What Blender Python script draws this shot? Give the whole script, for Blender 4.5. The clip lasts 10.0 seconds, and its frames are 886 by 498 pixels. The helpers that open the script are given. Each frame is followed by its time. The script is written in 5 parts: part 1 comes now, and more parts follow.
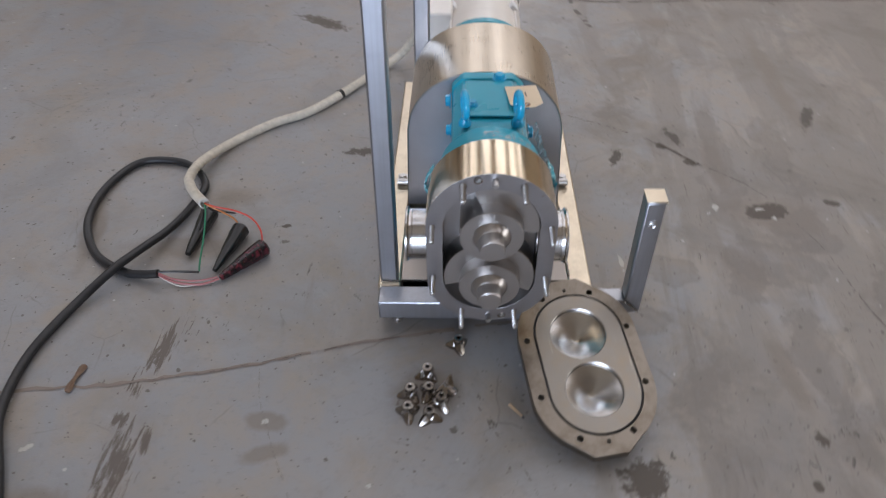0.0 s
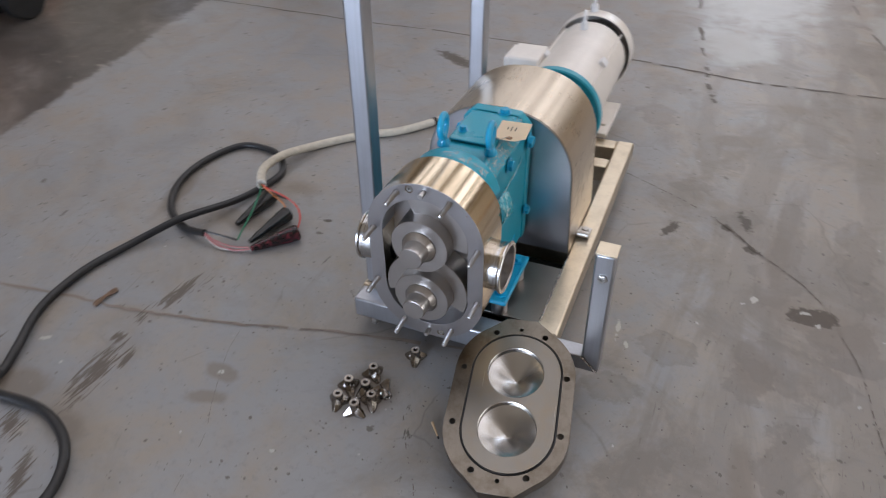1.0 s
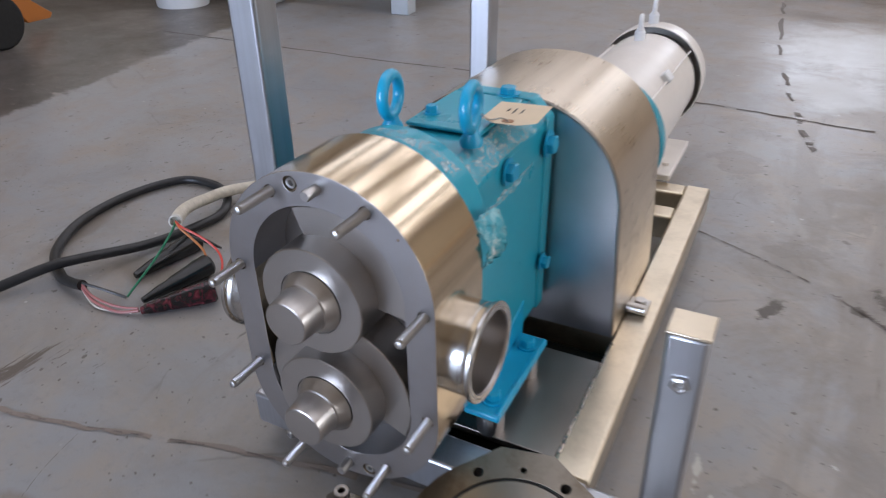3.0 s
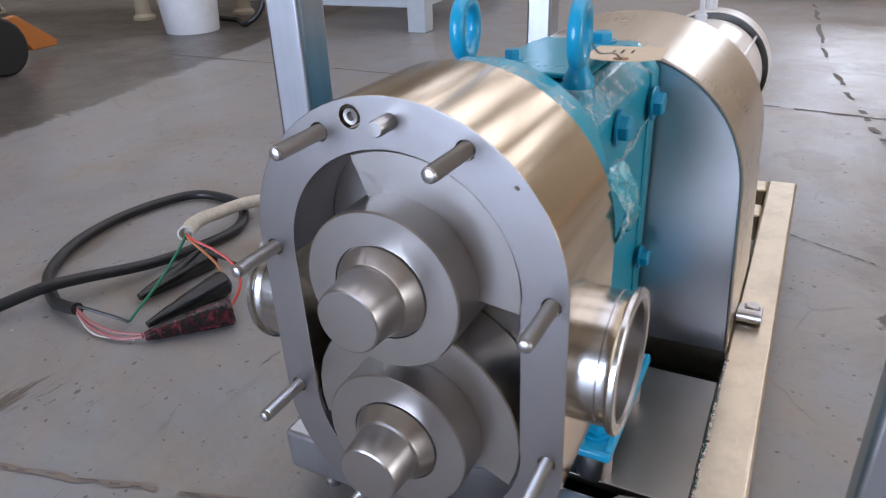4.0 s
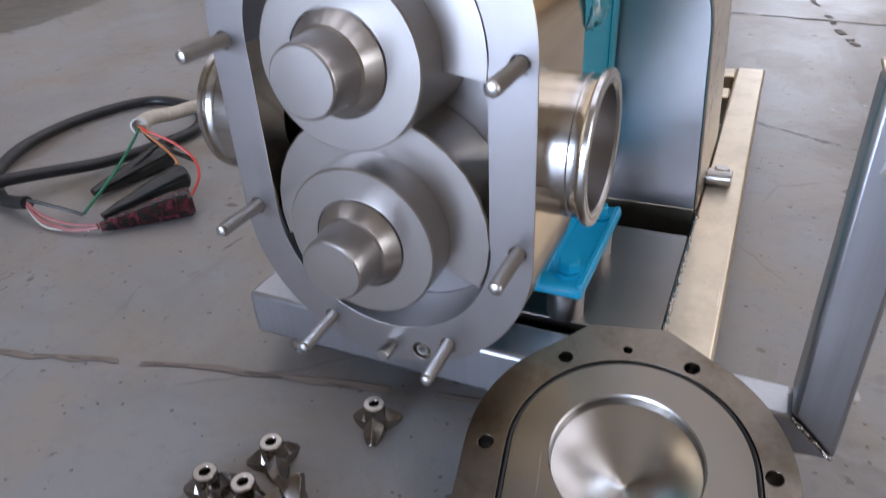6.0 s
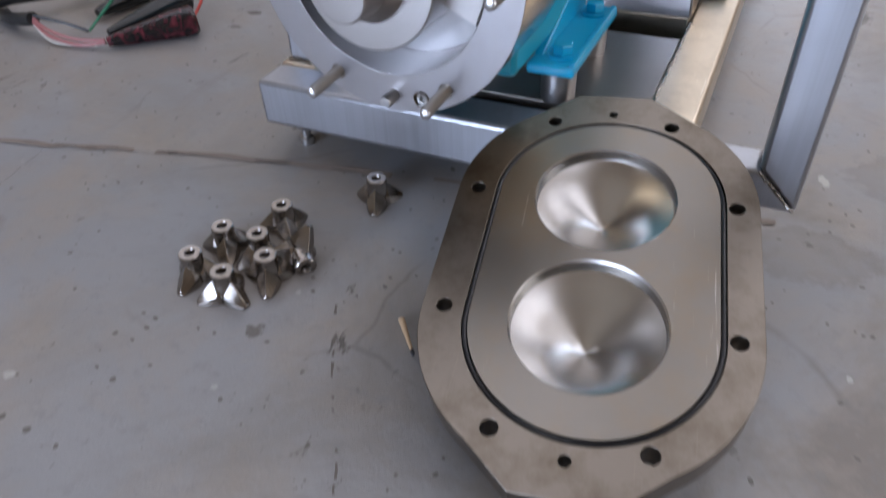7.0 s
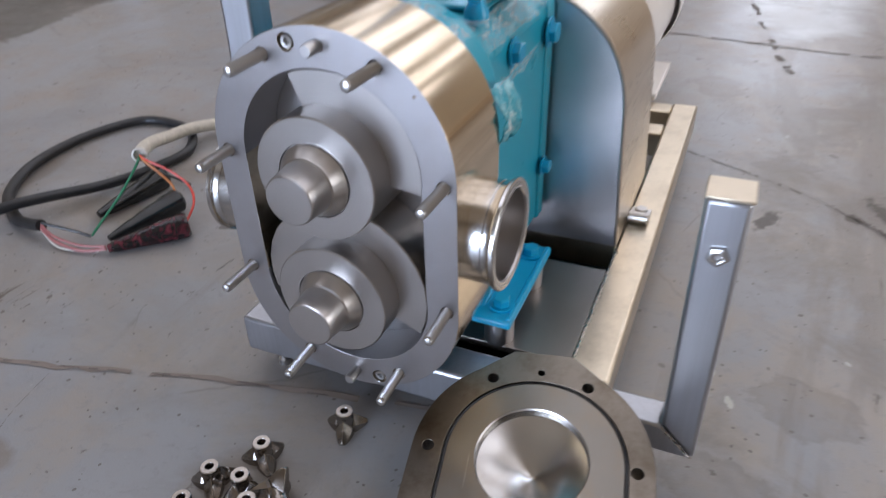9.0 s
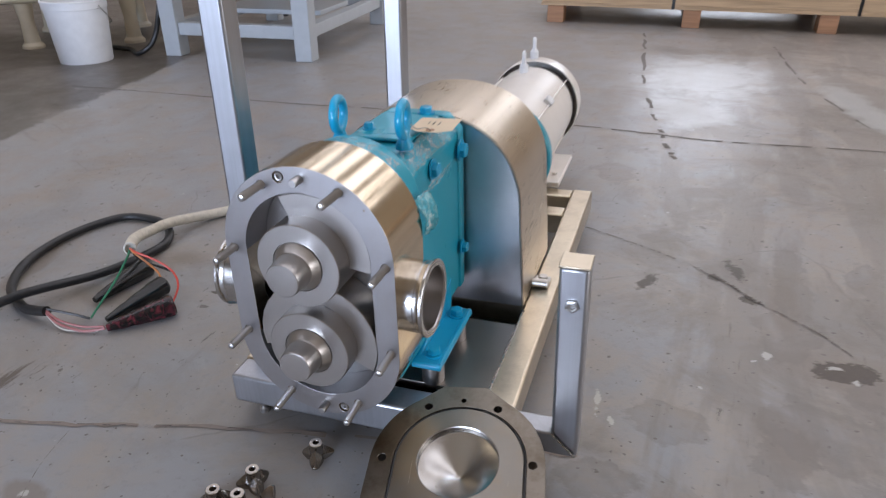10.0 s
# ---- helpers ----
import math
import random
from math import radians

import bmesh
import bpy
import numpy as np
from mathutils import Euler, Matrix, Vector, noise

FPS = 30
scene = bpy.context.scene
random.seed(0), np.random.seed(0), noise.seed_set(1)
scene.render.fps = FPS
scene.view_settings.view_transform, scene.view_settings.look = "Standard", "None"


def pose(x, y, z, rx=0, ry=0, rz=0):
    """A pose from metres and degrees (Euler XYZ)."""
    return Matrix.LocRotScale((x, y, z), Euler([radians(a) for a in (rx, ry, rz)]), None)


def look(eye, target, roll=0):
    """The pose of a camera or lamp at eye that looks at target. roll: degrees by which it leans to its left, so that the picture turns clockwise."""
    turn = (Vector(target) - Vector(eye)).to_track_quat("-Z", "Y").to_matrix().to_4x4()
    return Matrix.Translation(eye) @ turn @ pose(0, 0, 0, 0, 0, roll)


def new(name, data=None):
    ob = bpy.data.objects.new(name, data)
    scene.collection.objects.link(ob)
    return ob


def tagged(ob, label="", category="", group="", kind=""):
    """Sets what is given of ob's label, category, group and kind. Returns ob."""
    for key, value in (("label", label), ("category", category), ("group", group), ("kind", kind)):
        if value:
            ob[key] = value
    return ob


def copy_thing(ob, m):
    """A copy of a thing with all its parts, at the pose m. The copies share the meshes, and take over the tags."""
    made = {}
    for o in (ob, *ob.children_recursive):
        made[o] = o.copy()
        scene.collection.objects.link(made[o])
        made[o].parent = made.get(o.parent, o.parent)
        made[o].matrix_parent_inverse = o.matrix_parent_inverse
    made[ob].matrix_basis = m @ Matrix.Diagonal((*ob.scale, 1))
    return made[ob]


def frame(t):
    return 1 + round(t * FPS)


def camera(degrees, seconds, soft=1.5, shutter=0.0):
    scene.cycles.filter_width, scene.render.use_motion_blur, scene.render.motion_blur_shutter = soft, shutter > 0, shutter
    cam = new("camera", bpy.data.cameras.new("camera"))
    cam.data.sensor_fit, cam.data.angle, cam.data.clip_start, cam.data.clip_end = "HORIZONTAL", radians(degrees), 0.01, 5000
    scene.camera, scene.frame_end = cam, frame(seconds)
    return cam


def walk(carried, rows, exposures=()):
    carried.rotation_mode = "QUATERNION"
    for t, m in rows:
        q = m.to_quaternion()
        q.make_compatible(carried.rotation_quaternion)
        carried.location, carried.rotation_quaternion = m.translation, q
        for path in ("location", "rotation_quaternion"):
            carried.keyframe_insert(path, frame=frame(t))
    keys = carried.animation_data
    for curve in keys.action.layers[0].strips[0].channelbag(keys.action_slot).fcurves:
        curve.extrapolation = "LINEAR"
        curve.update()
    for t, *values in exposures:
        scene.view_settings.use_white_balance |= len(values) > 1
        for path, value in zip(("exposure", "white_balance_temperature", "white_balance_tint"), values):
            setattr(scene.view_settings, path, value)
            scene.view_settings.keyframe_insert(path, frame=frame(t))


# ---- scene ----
cam = camera(65.9, 10.0, soft=1.1, shutter=0.5)
PATH = [
    (0, (-0.0320, -0.8117, 1.0612), (-0.1094, 0.6457, -0.3062), 0.74),
    (0.5, (0.1913, -0.7861, 1.0485), (-0.1716, 0.7048, -0.2342), 0.68),
    (1, (0.4034, -0.7968, 1.0393), (-0.2531, 0.6244, -0.2054), 0.02),
    (1.5, (0.5049, -0.7654, 1.0349), (-0.3767, 0.5511, -0.1856), -0.82),
    (2, (0.4933, -0.6236, 0.9227), (-0.3065, 0.7827, -0.2531), 1.58),
    (2.2, (0.4751, -0.5636, 0.8726), (-0.2873, 0.8877, -0.2730), 1.89),
    (3.3, (0.2710, -0.3290, 0.6194), (-0.6074, 1.1723, -0.3678), -0.82),
    (3.5, (0.2475, -0.3156, 0.5927), (-0.6480, 1.1892, -0.3735), -0.72),
    (4, (0.2011, -0.2901, 0.5511), (-0.6907, 1.2370, -0.3830), -2.01),
    (4.5, (0.1765, -0.2814, 0.5251), (-0.7060, 1.2608, -0.3929), -2.35),
    (5, (0.1794, -0.2907, 0.5034), (-0.6728, 1.2523, -0.4416), -2.14),
    (5.2, (0.1867, -0.2943, 0.4988), (-0.6495, 1.2449, -0.4664), -2.26),
    (6.3, (0.2229, -0.3260, 0.4350), (-0.5490, 1.1569, -0.6628), -2.18),
    (6.5, (0.2291, -0.3358, 0.4217), (-0.5416, 1.1193, -0.7134), -2.06),
    (7, (0.2587, -0.4029, 0.3905), (-0.4535, 0.9462, -0.9028), -1.27),
    (7.5, (0.2657, -0.4151, 0.4041), (-0.4056, 0.8377, -1.0030), -1.46),
    (8, (0.2392, -0.3678, 0.4582), (-0.4436, 0.9065, -0.9239), -1.57),
    (8.5, (0.2370, -0.3390, 0.5214), (-0.4970, 1.0402, -0.7272), -1.38),
    (9, (0.2805, -0.3833, 0.5844), (-0.4422, 1.1186, -0.5210), -0.56),
    (9.5, (0.3298, -0.4755, 0.6379), (-0.3414, 1.1316, -0.3454), -0.10),
    (10, (0.3789, -0.5758, 0.7071), (-0.2450, 1.0870, -0.2126), -0.38),
]
walk(cam, [(t, look(eye, target, roll)) for t, eye, target, roll in PATH],
     [(0.0, -0.06, 6200, 14), (2.2, 0.0, 6190, 13), (3.5, 0.09, 5980, 16), (5.0, 0.08, 5980, 16), (6.5, 0.09, 5920, 16), (7.5, 0.20, 5930, 16), (9.0, 0.19, 6000, 15), (10.0, 0.13, 6100, 15)])


# ---- light ----
world = bpy.data.worlds.new("sky")
scene.world = world
world.use_nodes = True
wn = world.node_tree
sky = wn.nodes.new("ShaderNodeTexSky")
sky.sky_type = "NISHITA"
sky.sun_disc = False
sky.sun_elevation, sky.sun_rotation = radians(45), radians(200)
wn.links.new(sky.outputs[0], wn.nodes["Background"].inputs[0])
wn.nodes["Background"].inputs[1].default_value = 0.1


def opening_light(name, eye, target, width, height, watts, colour):
    """The sky's light in one opening of the hall."""
    data = bpy.data.lights.new(name, "AREA")
    data.shape, data.size, data.size_y = "RECTANGLE", width, height
    data.energy, data.color = watts, colour
    ob = new(name, data)
    ob.matrix_world = look(eye, target)
    return ob


HALL_X0, HALL_X1, HALL_Y0, HALL_Y1, HALL_H = -10.0, 9.0, -6.5, 15.0, 5.5
STRIPS = [-6.2, -3.7, -1.25, 1.25, 3.7, 6.2]
for sx in STRIPS:
    watts = 135 + 4.4 * sx
    opening_light("skylight_lamp", (sx, 6.6, HALL_H + 0.02), (sx, 6.6, 0), 1.6, 14.4, watts, (1.0, 0.95, 0.90))
opening_light("gate_lamp", (-1.5, HALL_Y0 + 0.05, 1.35), (-1.5, 0, 1.35), 4.2, 2.5, 400, (0.70, 0.82, 1.0))
opening_light("side_gate_lamp", (HALL_X1 - 0.05, 1.5, 1.7), (0, 1.5, 1.7), 6.5, 3.2, 190, (1.0, 0.95, 0.87))
opening_light("rear_window_lamp", (0.42, HALL_Y1 - 0.05, 2.95), (0.42, 0, 2.4), 2.3, 1.8, 75, (0.95, 0.98, 1.0))

# ---- materials ----


def material(name, colour, rough=0.5, metal=0.0):
    m = bpy.data.materials.new(name)
    m.use_nodes = True
    b = m.node_tree.nodes["Principled BSDF"]
    b.inputs["Base Color"].default_value = (*colour, 1)
    b.inputs["Roughness"].default_value = rough
    b.inputs["Metallic"].default_value = metal
    return m, m.node_tree, b


def node(tree, kind, **values):
    n = tree.nodes.new(kind)
    for k, v in values.items():
        n.inputs[k.replace("_", " ")].default_value = v
    return n


def coords(tree, scale=(1, 1, 1), kind="Object"):
    tc = tree.nodes.new("ShaderNodeTexCoord")
    mp = tree.nodes.new("ShaderNodeMapping")
    mp.inputs["Scale"].default_value = scale
    tree.links.new(tc.outputs[kind], mp.inputs["Vector"])
    return mp.outputs["Vector"]


def noise_of(tree, vec, scale, detail=4.0, rough=0.55, distort=0.0):
    n = node(tree, "ShaderNodeTexNoise", Scale=scale, Detail=detail, Roughness=rough, Distortion=distort)
    tree.links.new(vec, n.inputs["Vector"])
    return n.outputs["Fac"]


def ramp(tree, fac, stops):
    r = tree.nodes.new("ShaderNodeValToRGB")
    while len(r.color_ramp.elements) < len(stops):
        r.color_ramp.elements.new(0.5)
    for e, (p, c) in zip(r.color_ramp.elements, stops):
        e.position, e.color = p, (*c, 1) if len(c) == 3 else c
    tree.links.new(fac, r.inputs["Fac"])
    return r.outputs["Color"]


def grey(v):
    return (v, v, v)


def mix(tree, fac, a, b, mode="MIX"):
    n = tree.nodes.new("ShaderNodeMix")
    n.data_type, n.blend_type = "RGBA", mode
    for value, slot in ((fac, n.inputs[0]), (a, n.inputs[6]), (b, n.inputs[7])):
        if isinstance(value, (int, float)):
            slot.default_value = value
        elif isinstance(value, tuple):
            slot.default_value = (*value, 1)
        else:
            tree.links.new(value, slot)
    return n.outputs[2]


def calc(tree, op, a, b=None, clamp=False):
    n = tree.nodes.new("ShaderNodeMath")
    n.operation, n.use_clamp = op, clamp
    for value, slot in ((a, n.inputs[0]), (b, n.inputs[1])):
        if value is None:
            continue
        if isinstance(value, (int, float)):
            slot.default_value = value
        else:
            tree.links.new(value, slot)
    return n.outputs[0]


def bump(tree, bsdf, height, strength, distance=0.001):
    n = node(tree, "ShaderNodeBump", Strength=strength, Distance=distance)
    tree.links.new(height, n.inputs["Height"])
    tree.links.new(n.outputs["Normal"], bsdf.inputs["Normal"])


def steel(name, colour, rough, stretch, grain=900.0, spread=0.1, dirt=0.0, dirt_colour=(0.25, 0.19, 0.12), aniso=0.0, axis="Z", strength=0.08, sheen_bands=0.0):
    """Bare metal with a brushed or turned grain; stretch is small along the grain."""
    m, t, b = material(name, colour, rough, 1.0)
    v = coords(t, stretch)
    fine = noise_of(t, v, grain, 3.0)
    large = noise_of(t, coords(t), 14.0, 5.0 if not aniso else 2.0, 0.6)
    rr = calc(t, "ADD", calc(t, "MULTIPLY", calc(t, "ADD", fine, large), spread), rough - spread)
    t.links.new(rr, b.inputs["Roughness"])
    tone = mix(t, large, tuple(c * 0.86 for c in colour), tuple(min(1, c * 1.10) for c in colour))
    if dirt:
        patches = ramp(t, noise_of(t, coords(t), 22.0, 6.0, 0.7), [(0.45, grey(0)), (0.75, grey(dirt))])
        tone = mix(t, patches, tone, dirt_colour)
    # darker lengthwise stripes in the base colour imitate reflections of the hall
    if sheen_bands:
        wide = noise_of(t, coords(t, (1, 0.03, 1)), 55.0, 4.0, 0.65)
        tone = mix(t, ramp(t, wide, [(0.36, grey(sheen_bands)), (0.50, grey(0.0)), (0.51, grey(0.0))]), tone, tuple(c * f for c, f in zip(colour, (0.62, 0.58, 0.52))))
    t.links.new(tone, b.inputs["Base Color"])
    if aniso:
        ax = t.nodes.new("ShaderNodeVectorMath")
        ax.operation = "MULTIPLY"
        ax.inputs[1].default_value = (1, 0, 1) if axis == "Y" else (1, 1, 0)
        t.links.new(coords(t), ax.inputs[0])
        ln = t.nodes.new("ShaderNodeVectorMath")
        ln.operation = "LENGTH"
        t.links.new(ax.outputs[0], ln.inputs[0])
        cx = t.nodes.new("ShaderNodeCombineXYZ")
        t.links.new(ln.outputs["Value"], cx.inputs[0])
        rings = noise_of(t, cx.outputs[0], 260.0, 1.0)
        rr = calc(t, "ADD", calc(t, "MULTIPLY", calc(t, "ADD", rings, large), 0.03), rough - 0.03)
        t.links.new(rr, b.inputs["Roughness"])
    else:
        bump(t, b, fine, strength, 0.0004)
    if aniso:
        b.inputs["Anisotropic"].default_value = aniso
        tan = t.nodes.new("ShaderNodeTangent")
        tan.direction_type, tan.axis = "RADIAL", axis
        t.links.new(tan.outputs[0], b.inputs["Tangent"])
    return m


STEEL_SHELL = steel("polished_shell_steel", (0.80, 0.675, 0.50), 0.175, (0.4, 0.012, 0.4), 700, 0.06, sheen_bands=0.5)
STEEL_FERRULE = steel("polished_ferrule_steel", (0.55, 0.54, 0.53), 0.22, (1, 1, 1), 300, 0.03)
STEEL_FACE = steel("ground_face_steel", (0.425, 0.412, 0.418), 0.36, (1, 1, 0.05), 500, 0.05, 0.35, (0.36, 0.31, 0.27))
STEEL_TURNED = steel("turned_rotor_steel", (0.525, 0.50, 0.48), 0.305, (1, 1, 1), 60, 0.01, strength=0.0)
STEEL_BOWL = steel("turned_bowl_steel", (0.52, 0.50, 0.475), 0.255, (1, 1, 1), 40, 0.04, aniso=0.65, axis="Z", strength=0.02)
STEEL_COVER = steel("worn_cover_steel", (0.245, 0.225, 0.197), 0.34, (1, 0.08, 1), 500, 0.12, 0.6, (0.27, 0.21, 0.14))

def scored(m, colour):
    """Fine bright scratches and scrapes over a worn metal face."""
    t = m.node_tree
    b = t.nodes["Principled BSDF"]
    old = b.inputs["Base Color"].links[0].from_socket
    tone = old
    for turn, stretch in ((0.4, (260, 7, 1)), (-0.7, (300, 9, 1)), (1.3, (240, 6, 1))):
        mp = t.nodes.new("ShaderNodeMapping")
        mp.inputs["Rotation"].default_value = (0, 0, turn)
        mp.inputs["Scale"].default_value = stretch
        t.links.new(coords(t), mp.inputs["Vector"])
        lines = noise_of(t, mp.outputs[0], 1.5, 3.0, 0.6)
        zone = ramp(t, noise_of(t, coords(t), 16.0 + turn, 3.0), [(0.50, grey(0)), (0.66, grey(1))])
        tone = mix(t, calc(t, "MULTIPLY", ramp(t, lines, [(0.66, grey(0)), (0.70, grey(0.7))]), zone), tone, colour)
    t.links.new(tone, b.inputs["Base Color"])


def streaked(m, stretch, scale, dark, amount):
    """Long soft tonal streaks left by grinding."""
    t = m.node_tree
    b = t.nodes["Principled BSDF"]
    old = b.inputs["Base Color"].links[0].from_socket
    lines = noise_of(t, coords(t, stretch), scale, 6.0, 0.7)
    tone = mix(t, ramp(t, lines, [(0.38, grey(amount)), (0.56, grey(0))]), old, dark)
    t.links.new(tone, b.inputs["Base Color"])
    rough = b.inputs["Roughness"].links[0].from_socket
    t.links.new(calc(t, "ADD", rough, calc(t, "MULTIPLY", calc(t, "ADD", lines, -0.5), 0.11)), b.inputs["Roughness"])


def ringed(m, mask, pitch, dark, amount):
    """Fine turning rings round the part's own axis."""
    t = m.node_tree
    b = t.nodes["Principled BSDF"]
    old = b.inputs["Base Color"].links[0].from_socket
    flat_pos = t.nodes.new("ShaderNodeVectorMath")
    flat_pos.operation = "MULTIPLY"
    flat_pos.inputs[1].default_value = mask
    t.links.new(coords(t), flat_pos.inputs[0])
    ln = t.nodes.new("ShaderNodeVectorMath")
    ln.operation = "LENGTH"
    t.links.new(flat_pos.outputs[0], ln.inputs[0])
    cx = t.nodes.new("ShaderNodeCombineXYZ")
    t.links.new(ln.outputs["Value"], cx.inputs[0])
    rings = noise_of(t, cx.outputs[0], pitch, 3.0, 0.7)
    t.links.new(mix(t, ramp(t, rings, [(0.35, grey(amount)), (0.6, grey(0))]), old, dark), b.inputs["Base Color"])


streaked(STEEL_FACE, (1, 1, 0.06), 160.0, (0.42, 0.395, 0.38), 0.28)
ringed(STEEL_TURNED, (1, 0, 1), 620.0, (0.46, 0.44, 0.42), 0.4)
ringed(STEEL_BOWL, (1, 1, 0), 620.0, (0.50, 0.48, 0.45), 0.3)
scored(STEEL_COVER, (0.60, 0.57, 0.52))
STEEL_RIM = steel("stained_rim_steel", (0.235, 0.205, 0.170), 0.35, (1, 0.2, 1), 400, 0.05, 0.8, (0.10, 0.075, 0.045))
scored(STEEL_RIM, (0.30, 0.26, 0.21))
STEEL_BORE = steel("bore_steel", (0.43, 0.42, 0.42), 0.31, (1, 0.2, 1), 500, 0.015, strength=0.0)
# frame steel with the cool reflected light put into its base colour
STEEL_TUBE = steel("cool_lit_tube_steel", (0.46, 0.47, 0.50), 0.40, (1, 1, 0.02), 500, 0.07, 0.08, (0.32, 0.30, 0.28))
streaked(STEEL_TUBE, (1, 1, 0.015), 150.0, (0.36, 0.36, 0.37), 0.35)
# same frame metal, tan because warm reflected light is in the colour
STEEL_RAIL = steel("warm_lit_rail_steel", (0.70, 0.61, 0.47), 0.32, (1, 0.03, 1), 500, 0.12, 0.45, (0.34, 0.28, 0.20))
scored(STEEL_RAIL, (0.82, 0.76, 0.64))
STEEL_GUARD = steel("guard_sheet_steel", (0.72, 0.63, 0.51), 0.29, (1, 0.02, 1), 900, 0.10, strength=0.0, sheen_bands=0.18)
STEEL_PLATE = steel("guard_plate_steel", (0.62, 0.61, 0.63), 0.34, (1, 1, 0.3), 300, 0.06, strength=0.0)
STEEL_STUD = steel("stud_steel", (0.55, 0.54, 0.53), 0.32, (1, 1, 1), 300, 0.03)
STEEL_NUT = steel("cast_nut_steel", (0.34, 0.31, 0.28), 0.22, (1, 1, 1), 260, 0.10, 0.45, (0.25, 0.20, 0.15), strength=0.2)
STEEL_BASE = steel("dark_base_plate", (0.34, 0.305, 0.275), 0.36, (1, 0.05, 1), 400, 0.10)


def paint(name, colour, rough=0.3, chips=0.0, chip_colour=(0.5, 0.5, 0.5), ripple=0.15, coat=0.3):
    m, t, b = material(name, colour, rough)
    large = noise_of(t, coords(t), 18.0, 5.0, 0.6)
    tone = mix(t, large, tuple(c * 0.88 for c in colour), tuple(min(1, c * 1.12) for c in colour))
    if chips:
        patches = ramp(t, noise_of(t, coords(t), 70.0, 5.0, 0.65), [(0.70, grey(0)), (0.74, grey(chips))])
        tone = mix(t, patches, tone, chip_colour)
    t.links.new(tone, b.inputs["Base Color"])
    fine = noise_of(t, coords(t), 160.0, 3.0)
    t.links.new(calc(t, "ADD", calc(t, "MULTIPLY", large, 0.16), rough - 0.08), b.inputs["Roughness"])
    bump(t, b, fine, ripple, 0.0012)
    b.inputs["Coat Weight"].default_value = coat
    b.inputs["Coat Roughness"].default_value = 0.12
    return m


BLUE = paint("teal_blue_enamel", (0.022, 0.345, 0.475), 0.30, 0.0, coat=0.2)
BLUE_PAD = paint("bright_blue_enamel", (0.014, 0.36, 0.60), 0.30)
BEIGE = paint("ivory_motor_enamel", (0.80, 0.76, 0.71), 0.38, 0.15, (0.45, 0.40, 0.34))
WHITE_PLASTIC = paint("white_plastic", (0.80, 0.81, 0.83), 0.4, coat=0.0, ripple=0.05)
TABLE_GREY = paint("grey_table_enamel", (0.42, 0.45, 0.48), 0.42, 0.4, (0.24, 0.22, 0.2))
CREAM = paint("cream_enamel", (0.60, 0.52, 0.38), 0.45, 0.4, (0.32, 0.26, 0.2))
ORANGE = paint("orange_enamel", (0.50, 0.17, 0.03), 0.45, 0.5, (0.2, 0.12, 0.07))
YELLOW = paint("worn_yellow_enamel", (0.60, 0.36, 0.10), 0.55, 0.8, (0.22, 0.15, 0.09))
CARDBOARD = paint("card_paper", (0.74, 0.61, 0.44), 0.85, coat=0.0, ripple=0.05)


def rubber(name, colour, rough=0.6, dusty=0.35):
    m, t, b = material(name, colour, rough)
    tone = mix(t, ramp(t, noise_of(t, coords(t), 60.0, 6.0, 0.7), [(0.4, grey(0)), (0.8, grey(dusty))]), colour, (0.20, 0.18, 0.16))
    t.links.new(tone, b.inputs["Base Color"])
    bump(t, b, noise_of(t, coords(t), 300.0, 3.0), 0.2, 0.001)
    return m


CABLE_BLACK = rubber("black_cable_rubber", (0.012, 0.012, 0.013), 0.42, 0.06)
CABLE_WHITE = rubber("white_cable_jacket", (0.62, 0.57, 0.47), 0.55, 0.5)
TAPE_BLACK = rubber("black_vinyl_tape", (0.007, 0.008, 0.008), 0.20, 0.04)
TAPE_RED, rt, rb = material("red_and_black_vinyl_tape", (0.12, 0.02, 0.025), 0.2)
rt.links.new(ramp(rt, noise_of(rt, coords(rt), 55.0, 3.0, 0.5, 1.2), [(0.46, (0.008, 0.007, 0.008)), (0.60, (0.07, 0.012, 0.018)), (0.74, (0.16, 0.03, 0.04))]), rb.inputs["Base Color"])
bump(rt, rb, noise_of(rt, coords(rt), 130.0, 3.0, 0.5), 0.5, 0.002)
BLACK_RING = rubber("black_rubber_ring", (0.008, 0.008, 0.009), 0.3, 0.05)
DARK_HOLE = rubber("dark_recess", (0.012, 0.012, 0.013), 0.6, 0.1)
WIRE = {"red": rubber("red_wire", (0.55, 0.05, 0.03), 0.4, 0.1), "green": rubber("green_wire", (0.02, 0.18, 0.09), 0.4, 0.1),
        "orange": rubber("orange_wire", (0.55, 0.20, 0.06), 0.4, 0.1), "pink": rubber("pink_wire", (0.34, 0.12, 0.115), 0.4, 0.1),
        "white": rubber("white_wire", (0.6, 0.58, 0.52), 0.4, 0.1), "black": rubber("black_wire", (0.015, 0.015, 0.015), 0.4, 0.1)}
TYRE = rubber("black_wheel_rubber", (0.007, 0.007, 0.007), 0.6, 0.05)


def wood_material(name, colour):
    m, t, b = material(name, colour, 0.6)
    grain = noise_of(t, coords(t, (0.6, 12, 12)), 4.0, 6.0, 0.6, 0.6)
    t.links.new(ramp(t, grain, [(0.3, tuple(c * 0.7 for c in colour)), (0.7, tuple(c * 1.15 for c in colour))]), b.inputs["Base Color"])
    bump(t, b, grain, 0.2, 0.002)
    return m


WOOD = wood_material("pale_crate_wood", (0.52, 0.36, 0.21))
WOOD_OLD = wood_material("weathered_sliver_wood", (0.20, 0.125, 0.08))
WOOD_DARK = wood_material("reddish_block_wood", (0.40, 0.21, 0.11))


